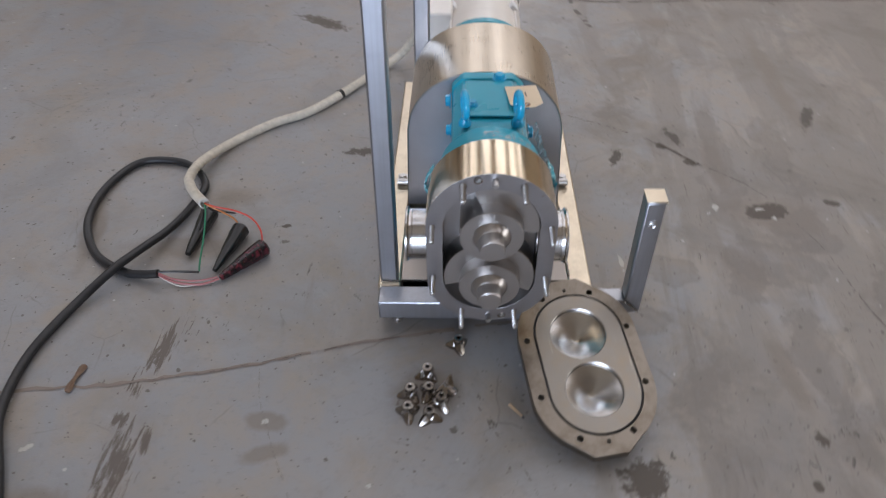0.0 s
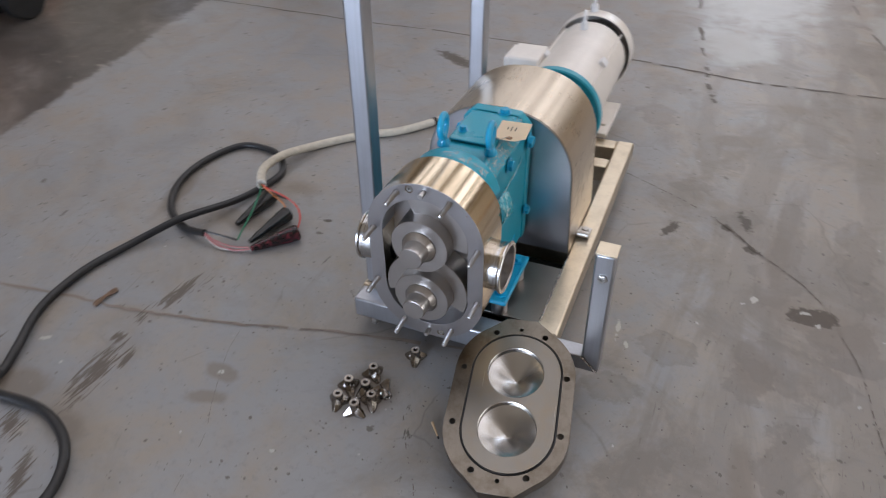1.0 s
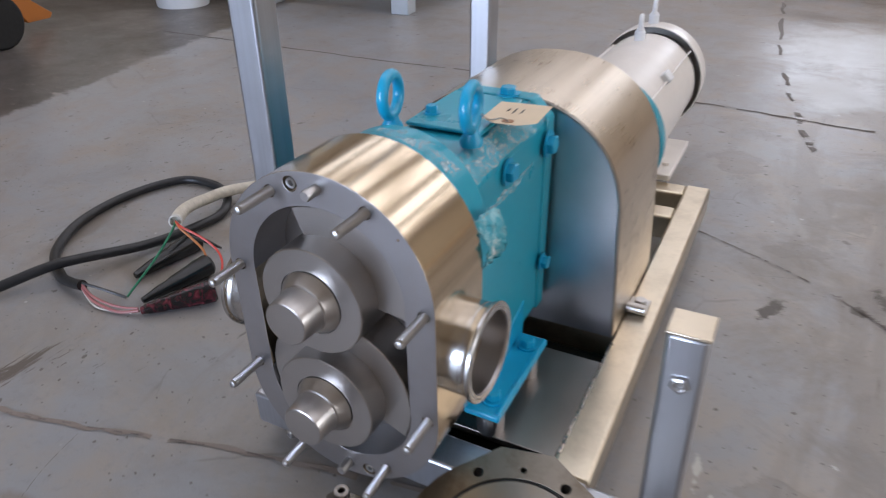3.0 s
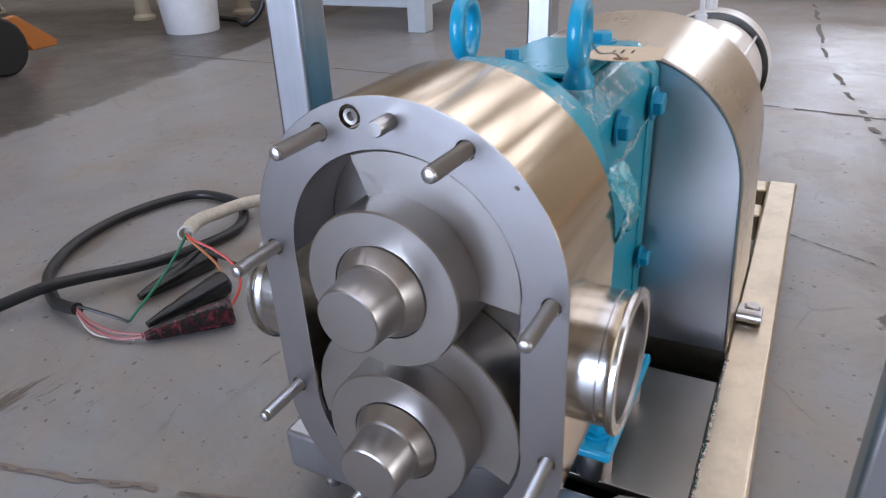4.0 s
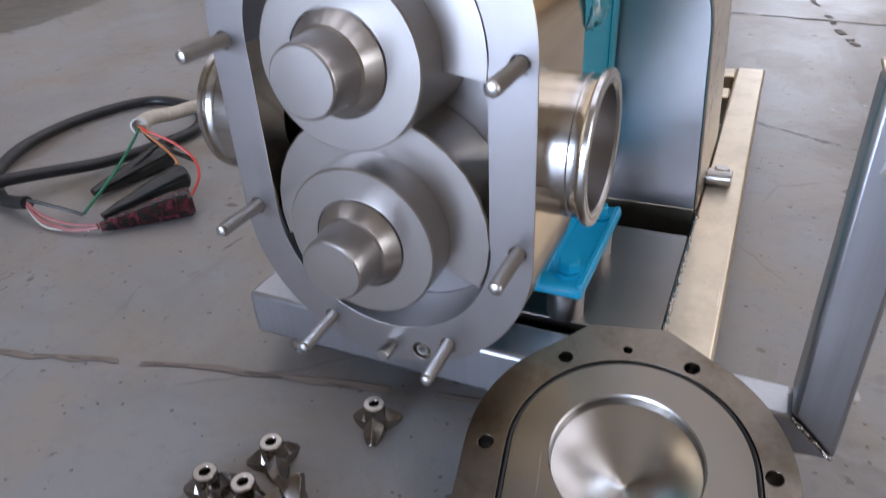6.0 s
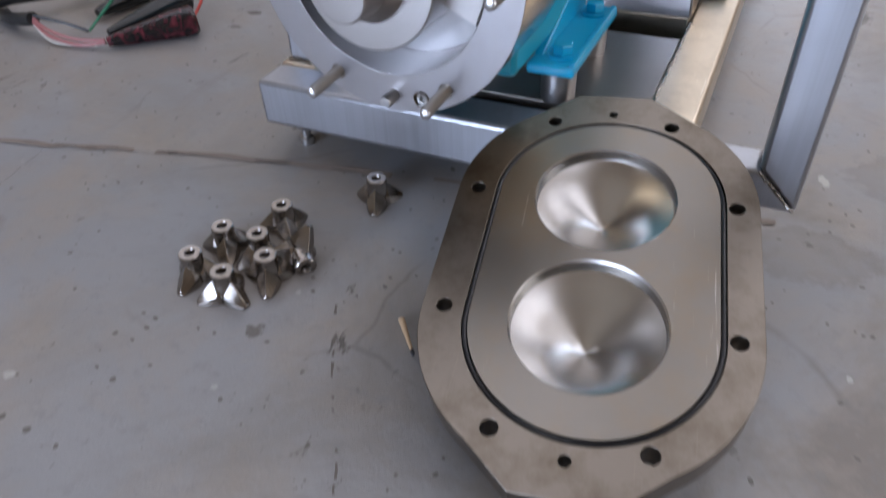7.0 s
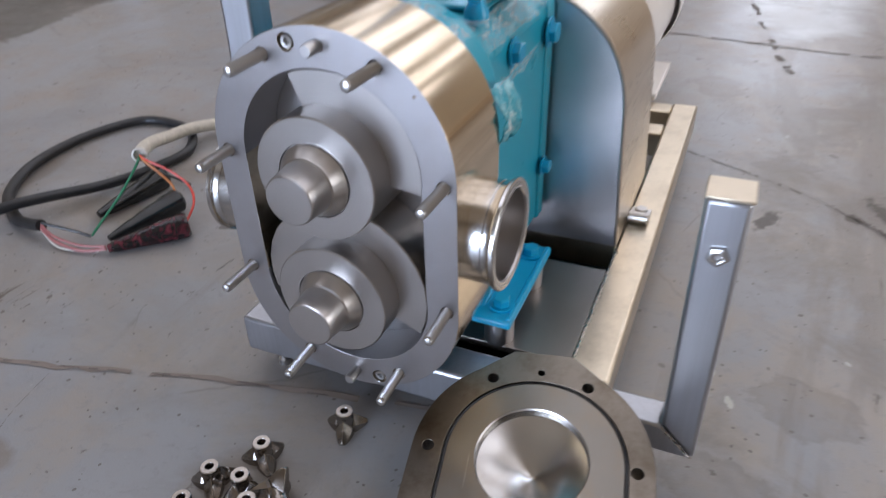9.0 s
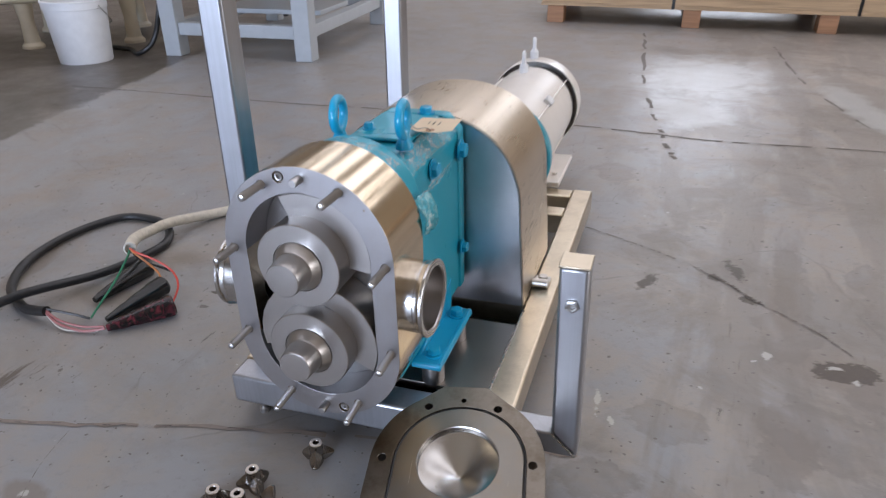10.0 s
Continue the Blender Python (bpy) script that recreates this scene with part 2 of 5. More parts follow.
def floor_material():
    m, t, b = material("worn_grey_floor_paint", (0.27, 0.27, 0.275), 0.45)
    tc = t.nodes.new("ShaderNodeTexCoord")
    pos = tc.outputs["Object"]
    sep = t.nodes.new("ShaderNodeSeparateXYZ")
    t.links.new(pos, sep.inputs[0])
    px, py = sep.outputs[0], sep.outputs[1]
    big = noise_of(t, pos, 1.1, 6.0, 0.6)
    mid = noise_of(t, pos, 7.0, 6.0, 0.65, 0.4)
    fine = noise_of(t, pos, 60.0, 5.0, 0.7)
    grit = noise_of(t, pos, 420.0, 3.0, 0.6)
    drag = noise_of(t, coords(t, (150, 13, 1)), 1.0, 5.0, 0.72, 0.3)
    tone = ramp(t, big, [(0.3, (0.232, 0.236, 0.246)), (0.7, (0.292, 0.287, 0.284))])
    # paint rubbed thin, broadly and in long drag marks
    side = calc(t, "MULTIPLY", calc(t, "ADD", px, -0.15), 0.30, True)
    tone = mix(t, ramp(t, calc(t, "ADD", mid, calc(t, "MULTIPLY", side, 0.60)), [(0.42, grey(0)), (0.66, grey(0.90))]), tone, (0.300, 0.258, 0.214))
    rubbed = calc(t, "ADD", noise_of(t, coords(t, (6.5, 1.2, 1)), 1.0, 6.0, 0.62, 0.35), calc(t, "ADD", calc(t, "MULTIPLY", side, 0.35), ramp(t, calc(t, "ADD", px, 0.2), [(0.3, grey(0)), (0.60, grey(0.15))])))
    rubbed = calc(t, "ADD", rubbed, -0.10)
    tone = mix(t, ramp(t, rubbed, [(0.55, grey(0)), (0.62, grey(0.75))]), tone, mix(t, mid, (0.160, 0.140, 0.122), (0.265, 0.238, 0.210)))
    tone = mix(t, calc(t, "MULTIPLY", ramp(t, rubbed, [(0.58, grey(0)), (0.64, grey(1))]), ramp(t, drag, [(0.60, grey(0)), (0.66, grey(0.7))])), tone, (0.12, 0.10, 0.083))
    smudge = calc(t, "MULTIPLY", ramp(t, noise_of(t, pos, 3.7, 7.0, 0.7, 0.6), [(0.48, grey(0)), (0.64, grey(0.85))]), ramp(t, calc(t, "ADD", px, 0.3), [(0.2, grey(0.40)), (0.75, grey(1))]))
    tone = mix(t, smudge, tone, (0.172, 0.150, 0.126))
    tone = mix(t, ramp(t, fine, [(0.30, grey(0.55)), (0.46, grey(0))]), tone, (0.20, 0.195, 0.19))
    tone = mix(t, ramp(t, fine, [(0.62, grey(0)), (0.80, grey(0.25))]), tone, (0.40, 0.39, 0.38))
    # scattered dark scuffs, chips and pale scratches
    vec = coords(t, (1, 1, 1))
    warp = node(t, "ShaderNodeTexNoise", Scale=9.0, Detail=3.0)
    t.links.new(vec, warp.inputs["Vector"])
    bent = t.nodes.new("ShaderNodeVectorMath")
    bent.operation = "MULTIPLY_ADD"
    t.links.new(warp.outputs["Color"], bent.inputs[0])
    bent.inputs[1].default_value = (0.05, 0.05, 0)
    t.links.new(vec, bent.inputs[2])
    place = noise_of(t, vec, 2.1, 4.0, 0.6)
    for scale, turn, stretch, low, amount, colour in ((1.6, 0.5, (30, 11, 1), 0.46, 0.12, (0.075, 0.064, 0.054)), (1.6, -0.9, (34, 13, 1), 0.49, 0.12, (0.10, 0.085, 0.07))):
        mp = t.nodes.new("ShaderNodeMapping")
        mp.inputs["Rotation"].default_value = (0, 0, turn)
        mp.inputs["Scale"].default_value = stretch
        t.links.new(bent.outputs[0], mp.inputs["Vector"])
        field = calc(t, "ADD", noise_of(t, mp.outputs[0], scale, 7.0, 0.7, 0.3), ramp(t, place, [(low, grey(0)), (low + 0.22, grey(amount))]))
        tone = mix(t, ramp(t, field, [(0.712, grey(0)), (0.747, grey(0.85))]), tone, colour)
    for scale, size, rare, colour in ((17.0, 0.10, 0.72, (0.10, 0.085, 0.07)), (41.0, 0.11, 0.69, (0.10, 0.085, 0.07)), (83.0, 0.13, 0.65, (0.11, 0.095, 0.08)), (29.0, 0.07, 0.76, (0.44, 0.42, 0.40))):
        chips = node(t, "ShaderNodeTexVoronoi", Scale=scale)
        t.links.new(bent.outputs[0], chips.inputs["Vector"])
        pick = ramp(t, chips.outputs["Color"], [(rare, grey(0)), (rare + 0.02, grey(1))])
        dot = calc(t, "ADD", chips.outputs["Distance"], calc(t, "MULTIPLY", calc(t, "ADD", fine, -0.5), 0.5))
        tone = mix(t, calc(t, "MULTIPLY", ramp(t, dot, [(size, grey(0.85)), (size + 0.03, grey(0))]), pick), tone, colour)
    hair = node(t, "ShaderNodeTexVoronoi", Scale=3.3)
    hair.feature = "DISTANCE_TO_EDGE"
    t.links.new(bent.outputs[0], hair.inputs["Vector"])
    crackle = calc(t, "MULTIPLY", ramp(t, hair.outputs["Distance"], [(0.002, grey(0.45)), (0.006, grey(0))]), ramp(t, noise_of(t, vec, 5.0, 3.0), [(0.52, grey(0)), (0.60, grey(1))]))
    tone = mix(t, crackle, tone, (0.13, 0.115, 0.10))
    # bare brown concrete beyond the painted bay, its edge flaking
    flakes = noise_of(t, coords(t, (14, 34, 1)), 1.0, 6.0, 0.7, 0.3)
    edge = calc(t, "ADD", calc(t, "ADD", px, calc(t, "MULTIPLY", py, 0.2)), calc(t, "MULTIPLY", calc(t, "ADD", mid, flakes), 0.11))
    bay = ramp(t, calc(t, "ADD", calc(t, "MULTIPLY", edge, 3.0), 4.83), [(0.45, grey(0.92)), (0.52, grey(0))])
    patch = noise_of(t, pos, 2.6, 6.0, 0.68, 0.5)
    bare = ramp(t, patch, [(0.34, (0.040, 0.032, 0.026)), (0.52, (0.085, 0.071, 0.060)), (0.66, (0.165, 0.145, 0.130))])
    bare = mix(t, ramp(t, flakes, [(0.60, grey(0)), (0.68, grey(0.55))]), bare, (0.27, 0.235, 0.205))
    tone = mix(t, bay, tone, bare)

    def lay(tone, spots, colour, power, ragged, spread, soft):
        """Marks of (x, y, half width, half length, turn) with a ragged outline."""
        for sx, sy, a, bb, turn in spots:
            mp = t.nodes.new("ShaderNodeMapping")
            mp.vector_type = "TEXTURE"
            mp.inputs["Location"].default_value = (sx, sy, 0)
            mp.inputs["Rotation"].default_value = (0, 0, turn)
            mp.inputs["Scale"].default_value = (a, bb, 1)
            t.links.new(pos, mp.inputs["Vector"])
            ln = t.nodes.new("ShaderNodeVectorMath")
            ln.operation = "LENGTH"
            t.links.new(mp.outputs[0], ln.inputs[0])
            d = calc(t, "ADD", ln.outputs["Value"], calc(t, "MULTIPLY", calc(t, "ADD", ragged, -0.5), spread))
            tone = mix(t, ramp(t, d, [(0.95 - soft, grey(power)), (0.95, grey(0))]), tone, colour)
        return tone

    def tide(tone, spots):
        """Dried puddles: a thin brown film with a darker rim."""
        for sx, sy, a, bb, turn in spots:
            mp = t.nodes.new("ShaderNodeMapping")
            mp.vector_type = "TEXTURE"
            mp.inputs["Location"].default_value = (sx, sy, 0)
            mp.inputs["Rotation"].default_value = (0, 0, turn)
            mp.inputs["Scale"].default_value = (a, bb, 1)
            t.links.new(pos, mp.inputs["Vector"])
            ln = t.nodes.new("ShaderNodeVectorMath")
            ln.operation = "LENGTH"
            t.links.new(mp.outputs[0], ln.inputs[0])
            d = calc(t, "ADD", ln.outputs["Value"], calc(t, "ADD", calc(t, "MULTIPLY", calc(t, "ADD", mid, -0.5), 3.2), calc(t, "MULTIPLY", calc(t, "ADD", fine, -0.5), 0.5)))
            d = calc(t, "MULTIPLY", d, 0.6)
            tone = mix(t, ramp(t, d, [(0.05, grey(0.30)), (0.40, grey(0.32)), (0.52, grey(0.42)), (0.62, grey(0.0))]), tone, (0.150, 0.128, 0.108))
        return tone

    worn = [(0.583, 1.542, 0.09, 0.05, 0.0), (0.69, 0.50, 0.14, 0.09, -0.3), (0.58, 0.29, 0.05, 0.09, 0.4), (0.60, 0.71, 0.035, 0.16, 0.0), (0.885, 1.2, 0.04, 0.38, 0.0),
            (0.59, 0.02, 0.03, 0.14, 0.15), (-0.62, 0.47, 0.10, 0.05, 0.3), (-0.66, 0.28, 0.16, 0.05, 0.1), (-0.381, -0.153, 0.045, 0.022, 0.0), (-0.364, -0.215, 0.05, 0.02, 0.3), (0.45, 1.25, 0.10, 0.05, 0.4), (-0.74, -0.35, 0.09, 0.05, 0.2), (-0.56, -0.375, 0.09, 0.045, -0.2), (-0.90, 0.30, 0.03, 0.16, 0.2), (-0.09, -0.07, 0.07, 0.06, 0.0)]
    oily = [(0.283, -0.222, 0.05, 0.042, 0.7), (0.605, -0.123, 0.012, 0.020, 0.3), (0.568, -0.215, 0.010, 0.012, 0.0), (0.856, 0.551, 0.024, 0.013, -0.3),
            (0.514, 0.815, 0.016, 0.05, 0.35), (0.473, 0.771, 0.014, 0.018, 0.0), (0.535, 0.698, 0.026, 0.012, -0.6), (0.343, 0.707, 0.014, 0.045, -0.4), (-0.33, 0.683, 0.05, 0.02, 0.1),
            (-0.463, 0.371, 0.012, 0.008, 0.2), (-0.58, 1.45, 0.12, 0.035, -0.5), (0.92, 0.95, 0.08, 0.02, 1.2)]
    dragged = [(-0.610, -0.262, 0.029, 0.075, 0.15), (-0.617, 0.0, 0.020, 0.062, -0.15), (-0.581, -0.205, 0.010, 0.030, 0.3), (-0.640, -0.10, 0.012, 0.022, 0.4), (-0.638, -0.167, 0.014, 0.016, 0.3), (-0.65, -0.417, 0.02, 0.035, 0.9), (-0.546, -0.485, 0.014, 0.05, 0.5), (-0.853, -0.391, 0.035, 0.03, 0.4), (-0.877, -0.289, 0.02, 0.03, 0.3)]
    pale = [(-0.381, -0.153, 0.010, 0.006, 0.0), (0.668, 0.515, 0.014, 0.006, 0.3), (0.695, 0.487, 0.010, 0.008, 0.8), (0.565, 0.515, 0.012, 0.012, 0.4), (-0.778, -0.232, 0.010, 0.006, 0.5), (0.308, 0.30, 0.006, 0.03, 0.1), (0.335, 0.26, 0.005, 0.012, 0.3)]
    # pale colour painted where skylight glare brightens the far floor
    glare_spots = [(0.40, 2.62, 0.30, 0.50, 0.0), (0.36, 2.02, 0.16, 0.26, 0.3), (0.95, 2.3, 0.10, 0.50, 0.2)]
    tone = lay(tone, glare_spots, (0.370, 0.372, 0.355), 0.75, mid, 1.6, 0.45)
    tone = lay(tone, worn, (0.190, 0.158, 0.127), 0.72, mid, 2.2, 0.45)
    tone = tide(tone, [(0.66, 0.33, 0.10, 0.085, 0.3), (0.575, 0.265, 0.055, 0.05, 0.5), (0.745, 0.43, 0.085, 0.07, 0.2), (0.62, 0.80, 0.035, 0.13, 0.0), (0.515, 0.83, 0.035, 0.06, 0.2),
                       (0.60, 0.60, 0.06, 0.08, 0.1), (0.20, 1.31, 0.06, 0.09, 0.4), (0.78, 0.78, 0.05, 0.16, 0.1), (0.42, 0.30, 0.07, 0.05, 0.0), (0.36, 0.93, 0.06, 0.035, 0.5),
                       (0.33, 0.14, 0.05, 0.035, 0.2), (0.66, 0.06, 0.06, 0.10, 0.1), (0.45, 1.15, 0.05, 0.12, 0.1), (0.90, 0.25, 0.07, 0.12, 0.2)])
    tone = lay(tone, oily, (0.060, 0.046, 0.031), 0.97, fine, 2.4, 0.30)
    tone = lay(tone, [(0.683, 0.508, 0.062, 0.034, 0.25)], (0.062, 0.045, 0.030), 0.97, fine, 1.3, 0.15)
    tone = lay(tone, dragged, (0.095, 0.073, 0.055), 0.92, drag, 5.6, 0.35)
    tone = lay(tone, pale, (0.50, 0.48, 0.44), 0.75, fine, 3.4, 0.25)
    t.links.new(tone, b.inputs["Base Color"])
    t.links.new(calc(t, "ADD", calc(t, "MULTIPLY", mid, 0.30), calc(t, "ADD", calc(t, "MULTIPLY", fine, 0.14), 0.13)), b.inputs["Roughness"])
    h = calc(t, "ADD", calc(t, "MULTIPLY", fine, 0.6), calc(t, "MULTIPLY", grit, 0.3))
    bump(t, b, h, 0.25, 0.003)
    return m


FLOOR = floor_material()
WALL = paint("warm_painted_block_wall", (0.50, 0.43, 0.33), 0.8, coat=0.0)
CEIL = paint("tan_roof_deck", (0.52, 0.42, 0.30), 0.8, coat=0.0)
JOINT = rubber("dirty_joint_filler", (0.135, 0.115, 0.100), 0.85, 0.4)
JOINT_GREY = rubber("crumbled_grey_joint", (0.165, 0.150, 0.136), 0.85, 0.4)
JOINT_PALE = rubber("brown_joint_filler", (0.238, 0.195, 0.166), 0.85, 0.3)
JOINT_DARK = rubber("dark_brown_joint_line", (0.120, 0.100, 0.086), 0.85, 0.3)

# ---- building helpers ----


def finish(bm, name, mat, bevel=0.0, angle=32):
    bmesh.ops.recalc_face_normals(bm, faces=bm.faces[:])
    me = bpy.data.meshes.new(name)
    for f in bm.faces:
        f.smooth = True
    bm.to_mesh(me)
    bm.free()
    me.set_sharp_from_angle(angle=radians(angle))
    me.materials.append(mat)
    return me


def part(name, bm, mat, parent=None, label="", bevel=0.0, m=None, angle=32):
    ob = new(name, finish(bm, name, mat, angle=angle))
    if parent:
        ob.parent = parent
    if m:
        ob.matrix_basis = m
    if label:
        tagged(ob, label)
    if bevel:
        mod = ob.modifiers.new("edge", "BEVEL")
        mod.width, mod.segments, mod.limit_method, mod.angle_limit = bevel, 2, "ANGLE", radians(40)
        mod.harden_normals = False
    return ob


def thing(name, m, label, category, group=""):
    ob = new(name)
    ob.empty_display_size = 0.02
    ob.matrix_basis = m
    return tagged(ob, label, category, group)


def solid(name, bm, mat, m, label, category="", group="", kind="", bevel=0.0):
    ob = part(name, bm, mat, None, "", bevel, m)
    return tagged(ob, label, category, group, kind)


def box(x0, x1, y0, y1, z0, z1, bm=None):
    bm = bm or bmesh.new()
    v = [bm.verts.new((x, y, z)) for x in (x0, x1) for y in (y0, y1) for z in (z0, z1)]
    for f in ((0, 1, 3, 2), (4, 6, 7, 5), (0, 4, 5, 1), (2, 3, 7, 6), (0, 2, 6, 4), (1, 5, 7, 3)):
        bm.faces.new([v[i] for i in f])
    return bm


def basis(axis):
    a = Vector(axis).normalized()
    u = a.orthogonal().normalized()
    return a, u, a.cross(u)


def lathe(profile, axis=(0, 0, 1), origin=(0, 0, 0), seg=32, bm=None, close=True, turn=0.0):
    """Rings of (radius, height along axis)."""
    bm = bm or bmesh.new()
    a, u, w = basis(axis)
    o = Vector(origin)
    rings = []
    for r, h in profile:
        if r < 1e-6:
            rings.append([bm.verts.new(o + a * h)])
        else:
            rings.append([bm.verts.new(o + a * h + (u * math.cos(k * math.tau / seg + turn) + w * math.sin(k * math.tau / seg + turn)) * r) for k in range(seg)])
    for p, q in zip(rings, rings[1:]):
        for k in range(seg):
            n = (k + 1) % seg
            if len(p) == 1 and len(q) == 1:
                continue
            if len(p) == 1:
                bm.faces.new((p[0], q[k], q[n]))
            elif len(q) == 1:
                bm.faces.new((p[k], q[0], p[n]))
            else:
                bm.faces.new((p[k], q[k], q[n], p[n]))
    if close:
        for ring in (rings[0], rings[-1]):
            if len(ring) > 2:
                bm.faces.new(ring)
    return bm


def smooth_path(points, steps=8):
    pts = [Vector(p) for p in points]
    out = []
    for i in range(len(pts) - 1):
        p0, p1, p2, p3 = pts[max(i - 1, 0)], pts[i], pts[i + 1], pts[min(i + 2, len(pts) - 1)]
        for s in range(steps):
            f = s / steps
            out.append(0.5 * ((2 * p1) + (p2 - p0) * f + (2 * p0 - 5 * p1 + 4 * p2 - p3) * f * f + (3 * p1 - p0 - 3 * p2 + p3) * f ** 3))
    out.append(pts[-1])
    return out


def tube(points, radius, steps=8, seg=12, bm=None, closed=False):
    """A round strand along a smooth line; radius may be a function of the part of the way."""
    bm = bm or bmesh.new()
    pts = smooth_path(points, steps)
    if closed:
        pts = pts[:-1]
    n = len(pts)
    ref = Vector((0, 0, 1))
    rings = []
    for i, p in enumerate(pts):
        d = (pts[(i + 1) % n] - pts[i - 1]) if closed else (pts[min(i + 1, n - 1)] - pts[max(i - 1, 0)])
        d.normalize()
        u = d.cross(ref)
        if u.length < 1e-4:
            u = d.orthogonal()
        u.normalize()
        w = u.cross(d).normalized()
        r = radius(i / max(n - 1, 1)) if callable(radius) else radius
        rings.append([bm.verts.new(p + (u * math.cos(k * math.tau / seg) + w * math.sin(k * math.tau / seg)) * r) for k in range(seg)])
    pairs = list(zip(rings, rings[1:])) + ([(rings[-1], rings[0])] if closed else [])
    for p, q in pairs:
        for k in range(seg):
            bm.faces.new((p[k], p[(k + 1) % seg], q[(k + 1) % seg], q[k]))
    if not closed:
        bm.faces.new(rings[0])
        bm.faces.new(rings[-1])
    return bm


def torus(centre, normal, major, minor, seg=36, sides=12, bm=None):
    bm = bm or bmesh.new()
    a, u, w = basis(normal)
    o = Vector(centre)
    rings = []
    for k in range(seg):
        d = u * math.cos(k * math.tau / seg) + w * math.sin(k * math.tau / seg)
        rings.append([bm.verts.new(o + d * (major + minor * math.cos(j * math.tau / sides)) + a * minor * math.sin(j * math.tau / sides)) for j in range(sides)])
    for k in range(seg):
        p, q = rings[k], rings[(k + 1) % seg]
        for j in range(sides):
            bm.faces.new((p[j], p[(j + 1) % sides], q[(j + 1) % sides], q[j]))
    return bm


def stadium(r, c, n=40):
    """An upright oval: two half circles of radius r round (0, c) and (0, -c)."""
    return [(r * math.cos(math.pi * k / n), c + r * math.sin(math.pi * k / n)) for k in range(n + 1)] + \
        [(-r * math.cos(math.pi * k / n), -c - r * math.sin(math.pi * k / n)) for k in range(n + 1)]


def circle(cx, cy, r, n=20):
    return [(cx + r * math.cos(k * math.tau / n), cy + r * math.sin(k * math.tau / n)) for k in range(n)]


def sheet(outer, holes, place, near, far, blind=()):
    """A plate with holes. place(u, v, d) gives a point; near and far are its two depths; blind lists (outline, depth)."""
    bm = bmesh.new()

    def loop(pts, d):
        vs = [bm.verts.new(place(u, v, d)) for u, v in pts]
        return vs, [bm.edges.new((vs[i], vs[(i + 1) % len(vs)])) for i in range(len(vs))]

    def wall(a, b):
        for i in range(len(a)):
            bm.faces.new((a[i], a[(i + 1) % len(a)], b[(i + 1) % len(b)], b[i]))

    tops, bottoms, ev, eb = [], [], [], []
    for pts in [outer] + list(holes):
        a, e = loop(pts, near)
        c, g = loop(pts, far)
        tops.append(a), bottoms.append(c)
        ev += e
        eb += g
    for pts, depth in blind:
        a, e = loop(pts, near)
        c, g = loop(pts, depth)
        ev += e
        wall(a, c)
        bm.faces.new(c)
    for a, c in zip(tops, bottoms):
        wall(a, c)
    n = Vector(place(0, 0, near)) - Vector(place(0, 0, far))
    bmesh.ops.triangle_fill(bm, edges=ev, use_beauty=True, normal=n)
    bmesh.ops.triangle_fill(bm, edges=eb, use_beauty=True, normal=-n)
    return bm


def hexagon(radius, depth, axis, origin, bm=None):
    return lathe([(radius * 0.86, 0), (radius, depth * 0.12), (radius, depth * 0.85), (radius * 0.86, depth)], axis, origin, 6, bm)


# ---- structure ----
solid("floor", box(HALL_X0, HALL_X1, HALL_Y0, HALL_Y1, -0.2, 0.0), FLOOR, pose(0, 0, 0), "worn grey painted concrete warehouse floor with stains and scuffs", "floor", kind="structure")


def wavy_strip(points, width, seed, z=0.0012, gaps=0.16):
    rnd = random.Random(seed)
    bm = bmesh.new()
    pts = smooth_path([(x, y, 0) for x, y in points], 14)
    prev = None
    for i, p in enumerate(pts):
        d = (pts[min(i + 1, len(pts) - 1)] - pts[max(i - 1, 0)]).normalized()
        s = Vector((-d.y, d.x, 0))
        o = s * rnd.uniform(-0.5, 0.5) * width
        a, b = (width * rnd.uniform(0.25, 1.0), width * rnd.uniform(0.25, 1.0))
        pair = [bm.verts.new(p + o + s * a + Vector((0, 0, z))), bm.verts.new(p + o - s * b + Vector((0, 0, z)))]
        if prev and rnd.random() > gaps:
            bm.faces.new((prev[0], pair[0], pair[1], prev[1]))
        prev = pair
    return bm


